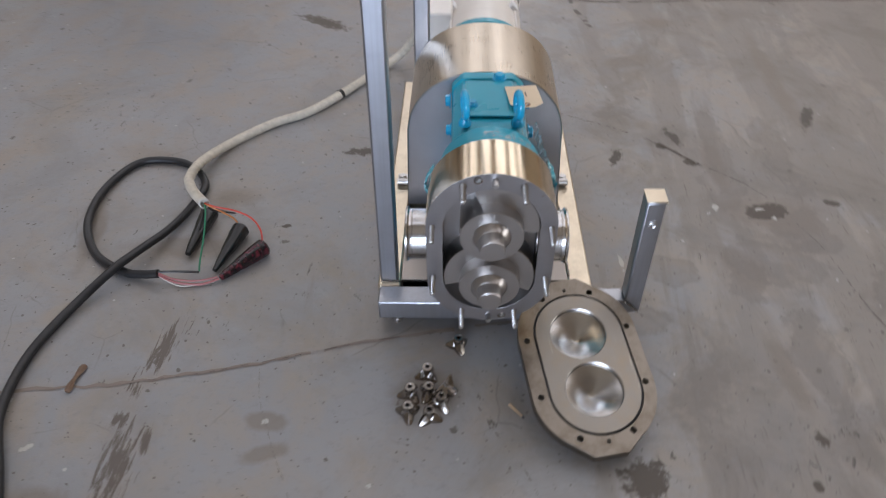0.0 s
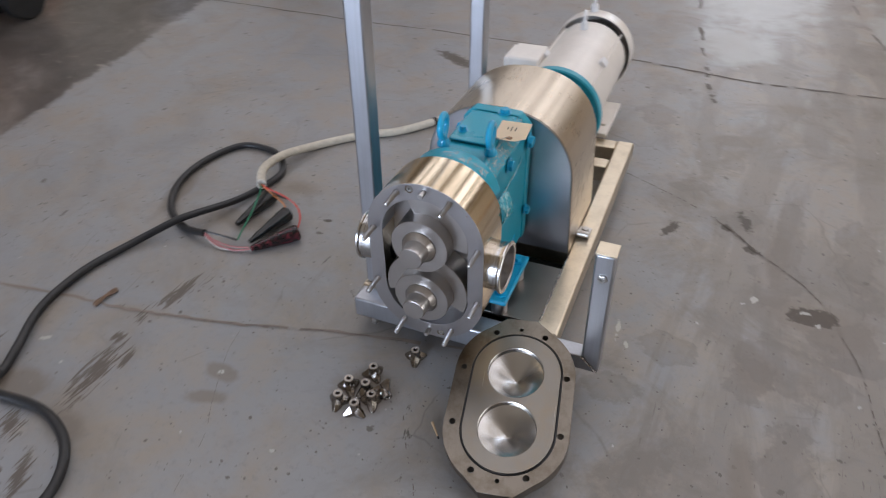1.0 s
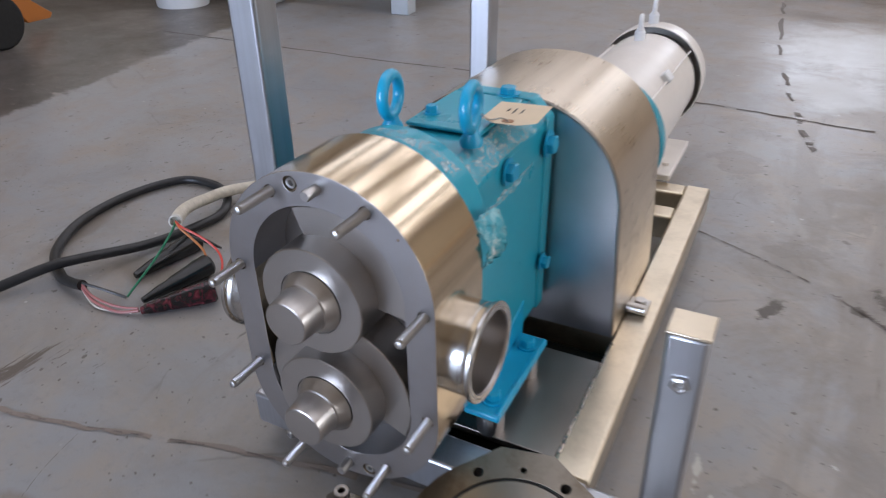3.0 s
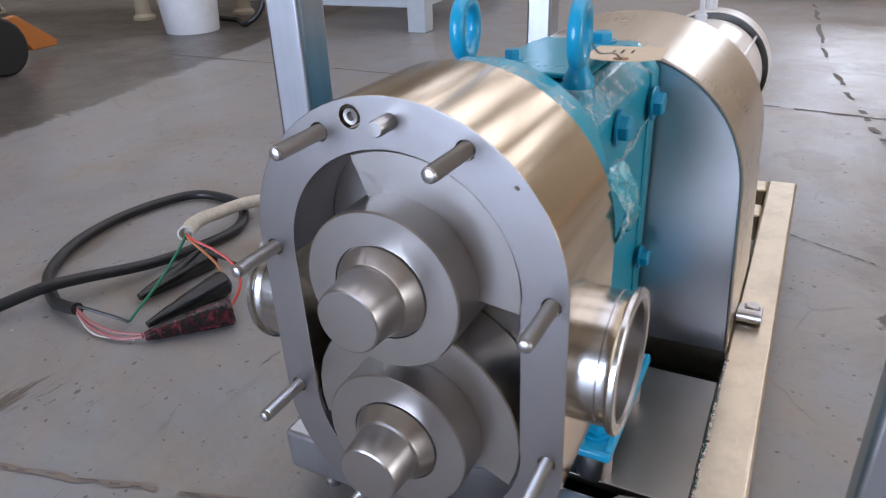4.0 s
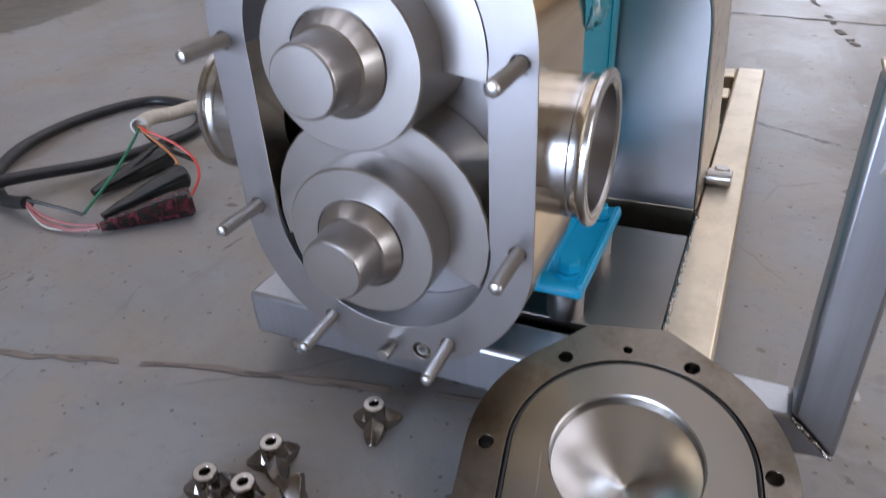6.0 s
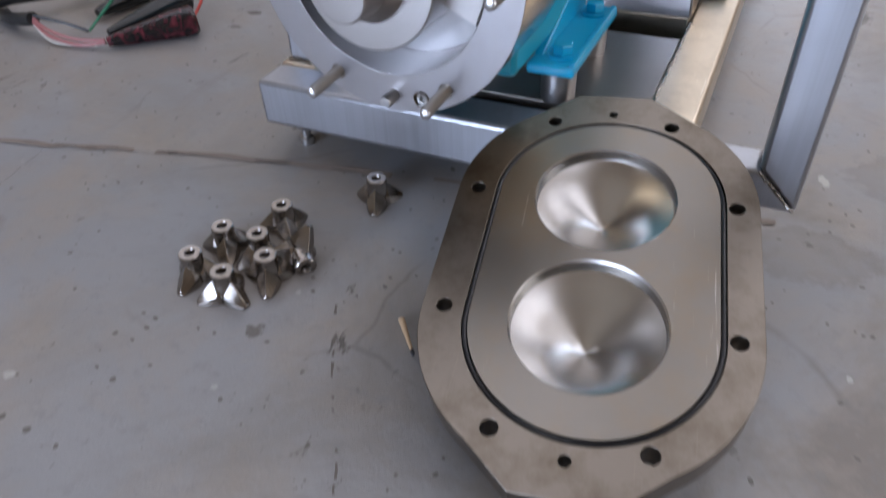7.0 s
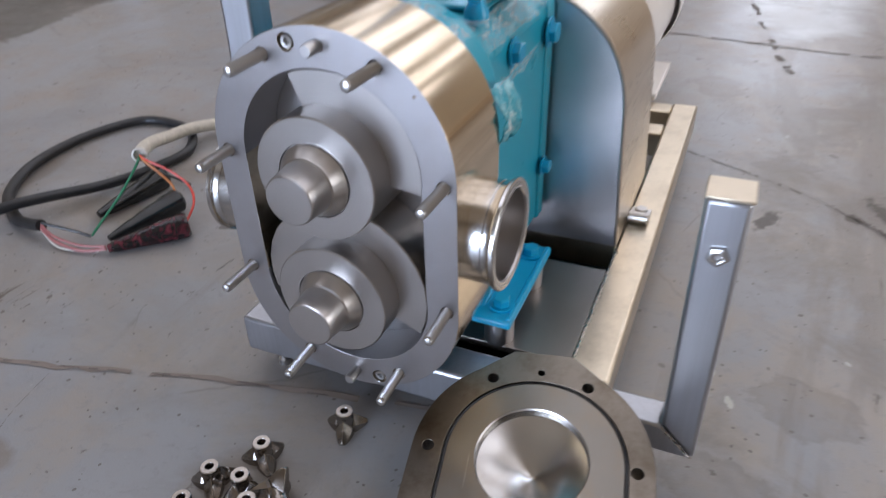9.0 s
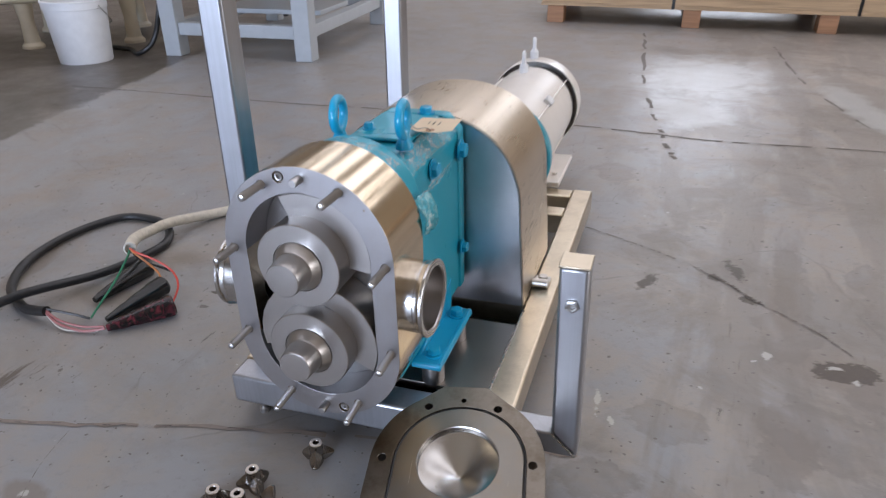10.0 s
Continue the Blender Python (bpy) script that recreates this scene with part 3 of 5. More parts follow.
for pts, width, mat, text in (
        ([(-3.2, -0.45), (-1.6, -0.24), (-0.857, -0.122), (-0.532, -0.058), (-0.2, 0.047), (0.3, 0.17)], 0.0058, JOINT_PALE, "brown filled joint line in the grey floor"),
        ([(-0.42, -0.04), (-0.405, -0.10), (-0.381, -0.153), (-0.345, -0.225), (-0.309, -0.289), (-0.28, -0.40)], 0.0006, JOINT, "fine hairline crack in the grey floor"),
        ([(0.74, 0.47), (0.777, 0.38), (0.80, 0.25), (0.815, 0.181), (0.86, 0.04)], 0.0018, JOINT, "dark jagged crack in the grey floor"),
        ([(-2.1, 1.575), (-1.6, 1.61), (-1.05, 1.645), (-0.755, 1.68), (0.013, 1.722), (0.45, 1.705), (0.94, 1.76), (2.2, 1.86), (4.0, 1.98)], 0.0065, JOINT, "dirty joint line across the grey floor"),
        ([(0.05, 3.6), (0.17, 2.4), (0.285, 1.77), (0.346, 1.47)], 0.0110, JOINT_GREY, "dark crumbled joint line in the grey floor"),
        ([(0.16, 0.934), (0.29, 0.878), (0.386, 0.832), (0.484, 0.765), (0.553, 0.698), (0.655, 0.617), (0.715, 0.54)], 0.0022, JOINT_DARK, "thin broken crack in the grey floor"),
        ([(0.72, 3.4), (0.80, 2.6), (0.98, 1.9), (1.05, 1.72)], 0.0070, JOINT_GREY, "dark jagged crack in the grey floor")):
    solid("floor_joint", wavy_strip(pts, width, len(pts), gaps=0.04 if mat is JOINT_PALE or width == 0.0065 else (0.52 if mat is JOINT_GREY else 0.30)), mat, pose(0, 0, 0), text, "joint", kind="structure")

solid("floor_joint", wavy_strip([(0.465, 0.779), (0.484, 0.766), (0.505, 0.748), (0.53, 0.718), (0.56, 0.694)], 0.0050, 21, 0.0024, 0.45), JOINT_DARK, pose(0, 0, 0), "dark crumbled break along the thin crack", "joint", kind="structure")
solid("floor_joint", wavy_strip([(-0.005, -0.09), (0.035, -0.156), (0.06, -0.191), (0.082, -0.222), (0.10, -0.26)], 0.0014, 11, 0.0012, 0.62), JOINT, pose(0, 0, 0), "broken dotted crack in the grey floor", "joint", kind="structure")
solid("floor_joint", wavy_strip([(-0.62, -0.08), (-0.532, -0.0595), (-0.37, -0.009), (-0.2, 0.0455), (0.1, 0.115)], 0.0012, 9, 0.0024, 0.62), JOINT_DARK, pose(0, 0, 0), "dark open edge along the brown floor joint", "joint", kind="structure")

T = 0.25
gate = (-3.65, 0.65, 0.0, 2.65)
rear = (-0.75, 1.6, 2.0, 3.9)
bmw = box(HALL_X0 - T, HALL_X0, HALL_Y0, HALL_Y1, -0.2, HALL_H)
solid("wall_west", bmw, WALL, pose(0, 0, 0), "plain warm painted warehouse wall", "wall", kind="structure")
we = box(HALL_X1, HALL_X1 + T, HALL_Y0, -1.8, -0.2, HALL_H)
box(HALL_X1, HALL_X1 + T, 4.8, HALL_Y1, -0.2, HALL_H, we)
box(HALL_X1, HALL_X1 + T, -1.8, 4.8, 3.35, HALL_H, we)
solid("wall_east", we, WALL, pose(0, 0, 0), "warm painted warehouse wall with a wide gate opening", "wall", kind="structure")
for nm, y0, y1, (a, b, c, d) in (("wall_south", HALL_Y0 - T, HALL_Y0, gate), ("wall_north", HALL_Y1, HALL_Y1 + T, rear)):
    w = box(HALL_X0, a, y0, y1, -0.2, HALL_H)
    box(b, HALL_X1, y0, y1, -0.2, HALL_H, w)
    box(a, b, y0, y1, d, HALL_H, w)
    if c > 0:
        box(a, b, y0, y1, -0.2, c, w)
    solid(nm, w, WALL, pose(0, 0, 0), "warm painted warehouse wall with a gate opening", "wall", kind="structure")
cb = bmesh.new()
edges = [HALL_X0] + [v for s in STRIPS for v in (s - 0.82, s + 0.82)] + [HALL_X1]
for a, b in zip(edges[::2], edges[1::2]):
    box(a, b, HALL_Y0, HALL_Y1, HALL_H + 0.03, HALL_H + 0.2, cb)
for s in STRIPS:
    box(s - 0.82, s + 0.82, HALL_Y0, -0.7, HALL_H + 0.03, HALL_H + 0.2, cb)
    box(s - 0.82, s + 0.82, 13.9, HALL_Y1, HALL_H + 0.03, HALL_H + 0.2, cb)
solid("ceiling", cb, CEIL, pose(0, 0, 0), "tan roof deck with long skylight strips", "ceiling", kind="structure")
for k, yb in enumerate((-6.0, -2.0, 2.0, 6.0, 10.0)):
    solid("roof_beam", box(HALL_X0, HALL_X1, yb - 0.1, yb + 0.1, HALL_H - 0.45, HALL_H - 0.05), CEIL, pose(0, 0, 0), "tan steel roof beam", "beam", kind="structure")

# near-black colour that stands in for deep shade inside the base frame
VOID_BLACK = rubber("black_void_shade", (0.004, 0.004, 0.004), 0.7, 0.02)

# ---- the machine ----
M = pose(0.008, 0, 0, 0, -1.6, 2.0)
TUBE = 0.045


def square_tube(x0, x1, y0, y1, z0, z1):
    return box(x0, x1, y0, y1, z0, z1)


frame_ob = thing("machine_base_frame", M, "welded stainless square-tube base frame with upright posts standing on the floor", "frame")
ZB, ZT = 0.033, 0.081
part("front_bar", square_tube(-0.209, 0.2125, 0.0865, 0.1315, ZB, ZT), STEEL_TUBE, frame_ob, "", 0.004)
part("side_rail", square_tube(0.1675, 0.2125, 0.132, 0.938, ZB, ZT), STEEL_RAIL, frame_ob, "", 0.004)
part("side_rail", square_tube(-0.2125, -0.1675, 0.132, 0.938, ZB, ZT), STEEL_RAIL, frame_ob, "", 0.004)
for y in (0.40, 0.785, 0.893):
    part("cross_bar", square_tube(-0.1672, 0.1672, y, y + TUBE, ZB, ZT - 0.002), STEEL_RAIL, frame_ob, "", 0.004)
part("base_plate", box(-0.1672, 0.1672, 0.152, 0.335, ZT - 0.012, ZT - 0.003), STEEL_BASE, frame_ob, "dark glossy steel base plate", 0.001)
part("upright_post", square_tube(-0.0175, 0.0175, 0.145, 0.180, 0, 1.17), STEEL_TUBE, frame_ob, "", 0.004, pose(-0.1905, 0, ZT - 0.001, 0, 1.6, 0))
part("upright_post", square_tube(-0.0175, 0.0175, 0.61, 0.645, 0, 1.17), STEEL_TUBE, frame_ob, "", 0.004, pose(-0.145, 0, ZT - 0.001, 0, 1.6, 0))
part("post_foot", square_tube(-0.1672, -0.125, 0.585, 0.65, ZB, ZT), STEEL_RAIL, frame_ob, "", 0.004)
arm = square_tube(0.2126, 0.3025, 0.0945, 0.129, 0.0475, ZT)
for v in arm.verts:
    if v.co.x > 0.25 and v.co.z > 0.07:
        v.co.x = 0.2690
part("corner_arm", arm, STEEL_TUBE, frame_ob, "short mitred square tube arm", 0.003)
upright = square_tube(0.2690, 0.3030, 0.0945, 0.129, 0.0478, 0.325)
for v in upright.verts:
    if v.co.x < 0.28 and v.co.z < 0.1:
        v.co.z = ZT + 0.0006
post = part("short_post", upright, STEEL_TUBE, frame_ob, "short square steel post with a capped top", 0.004)
part("post_cap", box(0.2682, 0.3043, 0.0932, 0.1298, 0.325, 0.328), STEEL_RAIL, post, "tan polished end cap", 0.001)
rnd = random.Random(5)
for x, y in ((-0.175, 0.107), (-0.19, 0.905), (0.19, 0.905), (0.19, 0.11)):
    foot = part("levelling_foot", lathe([(0.0075, -0.004), (0.0075, 0.005), (0.0045, 0.008), (0.0045, 0.045)], (0, 0, 1), (x, y, x * -0.028 + 0.002)), STEEL_STUD, frame_ob)
    part("lock_nut", hexagon(0.009, 0.007, (0, 0, 1), (x, y, ZB - 0.010)), STEEL_STUD, foot)


def weld(points, r, seed, parent):
    rn = random.Random(seed)
    bm = bmesh.new()
    run = sum((Vector(q) - Vector(p)).length for p, q in zip(points, points[1:]))
    pts = smooth_path(points, max(6, int(run / (len(points) - 1) / (r * 0.8))))
    for p in pts:
        s = r * rn.uniform(0.7, 1.3)
        q = p + Vector([rn.uniform(-0.3, 0.3) * r for _ in range(3)])
        lathe([(0, -s * 0.7), (s * 0.8, -s * 0.35), (s, 0), (s * 0.8, s * 0.35), (0, s * 0.7)], (rn.random() - 0.5, rn.random() - 0.5, 1), q, 6, bm, False)
    return part("weld_bead", bm, STEEL_NUT, parent, "rough grey weld bead")


# added black sheet: makes the gap under pump and coupling read as shade
part("void_sheet", box(-0.1670, 0.1670, 0.1325, 0.665, ZB + 0.0, ZB + 0.004), VOID_BLACK, frame_ob, "added black sheet standing in for the dark void under the coupling", 0.001)
weld([(0.2705, 0.0942, 0.0795), (0.286, 0.0942, 0.064), (0.3005, 0.0942, 0.050)], 0.0017, 3, frame_ob)
weld([(0.1705, 0.16, 0.080), (0.1705, 0.26, 0.080), (0.1705, 0.375, 0.080)], 0.0022, 4, frame_ob)
weld([(-0.206, 0.143, 0.082), (-0.187, 0.143, 0.082), (-0.170, 0.143, 0.082)], 0.002, 6, frame_ob)
lugb = bmesh.new()
lathe([(0.0095, 0.0), (0.0088, 0.003), (0.0060, 0.0042), (0.0042, 0.0034), (0.0034, 0.0008), (0, 0.0006)], (0, -1, 0), (0.286, 0.0942, 0.277), 5, lugb, False, 0.9)
part("welded_plug", lugb, STEEL_STUD, post, "small welded plug")

# ---- pump ----
MP = pose(0.007, 0, 0, 0, -0.95, 2.0)
CZ, C, RO, RI, CO = 0.2935, 0.0555, 0.1045, 0.0775, 0.0585
STUDS = [(sx * x, sz * z) for sz in (1, -1) for x, z in ((0.046, 0.1385), (0.0942, 0.0562)) for sx in (-1, 1)]
pump = thing("rotary_pump", MP, "stainless rotary pump with open front and blue gear case", "pump")


def at_face(u, v, d):
    return (u, d, CZ + v)



def open_sides(me):
    """Cuts the round port openings into the flat sides of the rotor chamber."""
    bm = bmesh.new()
    bm.from_mesh(me)
    bm.faces.ensure_lookup_table()
    flats = [f for f in bm.faces if abs(f.normal.x) > 0.99 and abs(abs(f.calc_center_median().x) - RI) < 1e-4 and abs(f.calc_center_median().z - CZ) < 1e-3]
    for f in flats:
        x = f.calc_center_median().x
        edge_loop = list(f.edges)
        vs = [bm.verts.new((x, 0.056 + a, CZ - 0.007 + b)) for a, b in circle(0, 0, 0.0335, 40)]
        ring = [bm.edges.new((vs[i], vs[(i + 1) % 40])) for i in range(40)]
        bmesh.ops.delete(bm, geom=[f], context="FACES_ONLY")
        bmesh.ops.triangle_fill(bm, edges=edge_loop + ring, use_beauty=True, normal=Vector((1, 0, 0)))
    bm.to_mesh(me)
    bm.free()


body = part("pump_body", sheet(stadium(RO, CO), [stadium(RI, C)], at_face, 0.0, 0.090,
            [(circle(x, z, 0.0056, 18), 0.006) for x, z in STUDS] + [(circle(-0.0235, 0.1495, 0.0068, 20), 0.008), (circle(0.0255, -0.1495, 0.0068, 20), 0.008), (circle(0.0745, 0.122, 0.0012, 8), 0.003)]),
            STEEL_SHELL, pump, "brushed stainless oval pump body", angle=25)
open_sides(body.data)
edge = body.modifiers.new("edge", "BEVEL")
edge.width, edge.segments, edge.limit_method, edge.angle_limit, edge.harden_normals = 0.0009, 2, "ANGLE", radians(50), True
body.data.materials.append(STEEL_FACE)
body.data.materials.append(STEEL_BORE)
for f in body.data.polygons:
    c = f.center
    if abs(f.normal.y) > 0.9:
        f.material_index = 1
    elif c.y < 0.13 and (abs(c.x) < RI + 0.001) and abs(c.z - CZ) < C + RI + 0.001 and max(abs(c.x) / RI, 0) <= 1.0:
        dx, dz = c.x, abs(c.z - CZ) - C
        if (dz <= 0 and abs(dx) < RI + 0.002) or (dz > 0 and math.hypot(dx, dz) < RI + 0.002):
            f.material_index = 2
part("bore_back", sheet(stadium(RI - 0.0002, C), [], at_face, 0.044, 0.088), STEEL_BORE, body, "smooth steel back wall of the rotor chamber")


def stud_mesh():
    prof = [(0.0037, 0.006)]
    y = 0.004
    while y > -0.0345:
        prof += [(0.0046, y), (0.0034, y - 0.0009)]
        y -= 0.0018
    prof += [(0.0043, -0.0360), (0.0034, -0.0374), (0.0018, -0.0380), (0, -0.0382)]
    return lathe(prof, (0, 1, 0), (0, 0, 0), 16, None, False)


stud_data = finish(stud_mesh(), "threaded_stud", STEEL_STUD, angle=20)
rnd = random.Random(8)
for x, z in STUDS:
    s = new("threaded_stud", stud_data)
    s.parent = body
    s.matrix_basis = pose(x, rnd.uniform(-0.002, 0.002), CZ + z, rnd.uniform(-1.0, 1.0), rnd.uniform(0, 360), rnd.uniform(-1, 1))
for x, z in ((0.002, 0.1495), (0.002, -0.1495)):
    part("dowel_pin", lathe([(0.0048, 0.01), (0.0048, -0.013), (0.0040, -0.0145), (0, -0.0146)], (0, 1, 0), (x, 0, CZ + z), 18, None, False), STEEL_STUD, body)
for x, z in ((-0.0235, 0.1495), (0.0255, -0.1495)):
    part("socket_screw", lathe([(0, 0.0050), (0.0026, 0.0050), (0.0026, 0.0012), (0.0046, 0.0010), (0.0051, 0.0018), (0.0051, 0.010)], (0, 1, 0), (x, 0, CZ + z), 24, None, False), STEEL_STUD, body)


def wing(a0, a1, r0, r1, y0, y1, n=18):
    bm = bmesh.new()
    rows = []
    for k in range(n + 1):
        a = radians(a0 + (a1 - a0) * k / n)
        rows.append([bm.verts.new((r * math.cos(a), y, r * math.sin(a))) for r, y in ((r0, y0), (r1 - 0.001, y0), (r1, y0 + 0.001), (r1, y1), (r0, y1))])
    for p, q in zip(rows, rows[1:]):
        for j in range(5):
            bm.faces.new((p[j], p[(j + 1) % 5], q[(j + 1) % 5], q[j]))
    bm.faces.new(rows[0])
    bm.faces.new(rows[-1])
    return bm


for side, spans in ((1, ((-8, 112),)), (-1, ((-25, 195),))):
    zc = CZ + C * side
    rotor = part("rotor", lathe([(0.0, 0.0435), (0.0502, 0.0435), (0.0502, -0.0206), (0.0492, -0.0216), (0.0304, -0.0216), (0.0298, -0.0195), (0.0, -0.0195)], (0, 1, 0), (0, 0, 0), 64, None, False),
                 STEEL_TURNED, pump, "turned steel rotor with a round hub", m=pose(0, 0, zc))
    for a0, a1 in spans:
        part("rotor_wing", wing(a0, a1, 0.0480, RI - 0.0010, 0.0030 + 0.0003 * side, 0.0432), STEEL_TURNED, rotor)
    part("rotor_nut", lathe([(0.0292, -0.0192), (0.0292, -0.0222), (0.0286, -0.0230), (0.0236, -0.0305), (0.0230, -0.0318), (0.0216, -0.0330), (0.0204, -0.0440), (0.0198, -0.0528), (0.0194, -0.0541), (0.0184, -0.0548), (0.0, -0.0550)], (0, 1, 0), (0, 0, 0), 48, None, False),
         STEEL_TURNED, rotor, "domed steel rotor nut", m=pose(0, 0, 0), angle=24)

for side in (1, -1):
    xs = side
    port = part("pipe_port", lathe([(0.0392, 0.1327), (0.0460, 0.1327), (0.0470, 0.1318), (0.0470, 0.1292), (0.0462, 0.1282), (0.0440, 0.1275), (0.0432, 0.1262), (0.0432, 0.1215), (0.0427, 0.1210), (0.0432, 0.1205), (0.0432, 0.095)], (side, 0, 0), (0, 0, 0), 56, None, False),
                STEEL_FERRULE, pump, "polished steel pipe port with a flanged ferrule", m=pose(-0.004 if side > 0 else -0.008, 0.056, CZ - 0.007))
    part("port_bore", lathe([(0.0335, 0.081), (0.0350, 0.100), (0.0378, 0.106), (0.0380, 0.131), (0.0392, 0.1327)], (side, 0, 0), (0, 0, 0), 56, None, False), STEEL_BORE, port, "satin steel bore")
    part("gasket_seat", lathe([(0.0415, 0.1327), (0.0422, 0.1329), (0.0429, 0.1327)], (side, 0, 0), (0, 0, 0), 48, None, False), STEEL_STUD, port)

# gear case
CASE = [(0.066, 0.125), (0.066, 0.392), (0.046, 0.414), (-0.046, 0.414), (-0.066, 0.392), (-0.066, 0.125)]
ARCH = [(0.0865 * math.cos(math.pi * k / 36), C + 0.013 + 0.0865 * math.sin(math.pi * k / 36)) for k in range(37)] + [(-0.0662, 0.02), (0.0662, 0.02)]
part("shell_gasket", sheet([(u * 0.985, v) for u, v in stadium(RO - 0.004, CO)], [], at_face, 0.0895, 0.0912), DARK_HOLE, pump, "dark gasket gap behind the shell")
gear = part("gear_case", sheet(CASE, [], lambda u, v, d: (u, d, v), 0.0915, 0.372), BLUE, pump, "teal blue painted cast gear case", 0.006)
part("front_flange", sheet(ARCH, [], lambda u, v, d: (u, d, CZ + v), 0.0916, 0.140), BLUE, pump, "blue painted arched front flange", 0.004)
part("rear_flange", sheet([(u * 1.05, v + (0.003 if v > 0.3 else 0)) for u, v in CASE], [], lambda u, v, d: (u, d, v), 0.350, 0.3745), BLUE, gear, "", 0.004)
part("top_cover", box(-0.044, 0.044, 0.215, 0.335, 0.4165, 0.421), BLUE, gear, "", 0.002)
for x in (-0.044, 0.046):
    eye = part("eye_bolt", torus((x, 0.19, 0.4565), (1, 0.13, 0), 0.0203, 0.0060), BLUE_PAD, pump, "blue painted lifting eye bolt")
    part("eye_collar", lathe([(0.0115, 0), (0.0115, 0.006), (0.008, 0.012), (0.006, 0.020)], (0, 0, 1), (x, 0.19, 0.4185), 20), BLUE_PAD, eye)
for p, ax, r in (((0.0712, 0.349, 0.366), (1, 0, 0), 0.012), ((0.068, 0.232, 0.377), (1, 0, 0), 0.011), ((0.0712, 0.352, 0.202), (1, 0, 0), 0.009), ((0.02, 0.345, 0.420), (0, 0, 1), 0.010),
                 ((-0.0712, 0.352, 0.368), (-1, 0, 0), 0.011), ((-0.03, 0.25, 0.420), (0, 0, 1), 0.007), ((-0.068, 0.262, 0.36), (-1, 0, 0), 0.010)):
    bolt = part("hex_bolt", hexagon(r, 0.010, ax, p), BLUE_PAD, gear)
    part("washer", lathe([(r * 1.35, 0), (r * 1.35, 0.002)], ax, p, 20), BLUE_PAD, bolt)
for side in (1, -1):
    xs = sorted((side * 0.057, side * 0.102))
    pad = part("foot_pad", box(xs[0], xs[1], 0.146, 0.306, 0.1065, 0.1165), BLUE_PAD, pump, "bright blue painted mounting foot", 0.003)
    lip = sorted((side * 0.0955, side * 0.1015))
    part("pad_lip", box(lip[0], lip[1], 0.150, 0.302, 0.1160, 0.1195), BLUE_PAD, pad, "", 0.0015)
    web = sheet([(0.165, 0.1160), (0.306, 0.1160), (0.306, 0.168), (0.250, 0.150), (0.185, 0.1235)], [], lambda u, v, d: (side * d, u, v), 0.0575, 0.0675)
    part("foot_web", web, BLUE_PAD, pad, "", 0.002)
    for y in (0.172, 0.281):
        fb = part("foot_bolt", hexagon(0.0098, 0.010, (0, 0, 1), (side * 0.0835, y, 0.1190)), BLUE_PAD, pad)
        part("foot_washer", lathe([(0.0130, 0), (0.0130, 0.003)], (0, 0, 1), (side * 0.0835, y, 0.1162), 20), BLUE_PAD, fb)
        part("spacer", lathe([(0.0165, 0), (0.0165, 0.0290)], (0, 0, 1), (side * 0.0835, y - 0.006, 0.0778), 28), STEEL_STUD, pad, "short round steel spacer")

# coupling guard
guard = thing("coupling_guard", M, "arched brushed sheet-steel coupling guard with a flat end plate", "guard")


def arch(hw, hw_low, z0, spring, rise, n=28, power=2.25):
    pts = [(hw_low, z0)]
    for k in range(n + 1):
        a = math.pi * k / n
        c, s = math.cos(a), math.sin(a)
        pts.append((hw * abs(c) ** (2 / power) * (1 if c >= 0 else -1), spring + rise * abs(s) ** (2 / power)))
    pts.append((-hw_low, z0))
    return pts


GY0, GY1 = 0.388, 0.605
part("end_plate", sheet(arch(0.158, 0.166, 0.083, 0.255, 0.152), [], lambda u, v, d: (u, d, v), GY0 - 0.0015, GY0 + 0.0015), STEEL_PLATE, guard, "flat blue-grey sheet steel end plate")
lip = arch(0.1588, 0.1668, 0.084, 0.2555, 0.1525)
part("plate_lip", tube([(u, GY0 - 0.0018, v) for u, v in lip], 0.0016, 2, 6), STEEL_STUD, guard, "bright bent edge of the end plate")
outer, inner = arch(0.1605, 0.1685, 0.084, 0.256, 0.1535), arch(0.1585, 0.1665, 0.084, 0.256, 0.1515)
gb = bmesh.new()
lo = [[gb.verts.new((u, y, v)) for u, v in pts] for y in (GY0 + 0.0025, GY1) for pts in (outer, inner)]
for i in range(len(outer) - 1):
    gb.faces.new((lo[0][i], lo[0][i + 1], lo[2][i + 1], lo[2][i]))
    gb.faces.new((lo[1][i], lo[3][i], lo[3][i + 1], lo[1][i + 1]))
    gb.faces.new((lo[0][i], lo[1][i], lo[1][i + 1], lo[0][i + 1]))
    gb.faces.new((lo[2][i], lo[2][i + 1], lo[3][i + 1], lo[3][i]))
part("guard_shell", gb, STEEL_GUARD, guard, "rolled brushed steel shell", angle=50)
part("rear_plate", sheet(arch(0.157, 0.165, 0.085, 0.255, 0.15), [circle(0, 0.24, 0.06, 24)], lambda u, v, d: (u, d, v), GY1 - 0.006, GY1 - 0.003), STEEL_PLATE, guard)
for side in (1, -1):
    lug = part("guard_lug", box(min(side * 0.169, side * 0.197), max(side * 0.169, side * 0.197), 0.455, 0.49, ZT + 0.002, ZT + 0.008), STEEL_STUD, guard, "small steel fixing lug", 0.001)
    part("lug_bolt", hexagon(0.009, 0.010, (0, 0, 1), (side * 0.185, 0.472, ZT + 0.008)), STEEL_STUD, lug)
    part("lug_sleeve", lathe([(0.008, 0), (0.008, 0.026)], (side, 0, 0), (side * 0.170, 0.455, ZT + 0.012), 16), STEEL_STUD, lug)

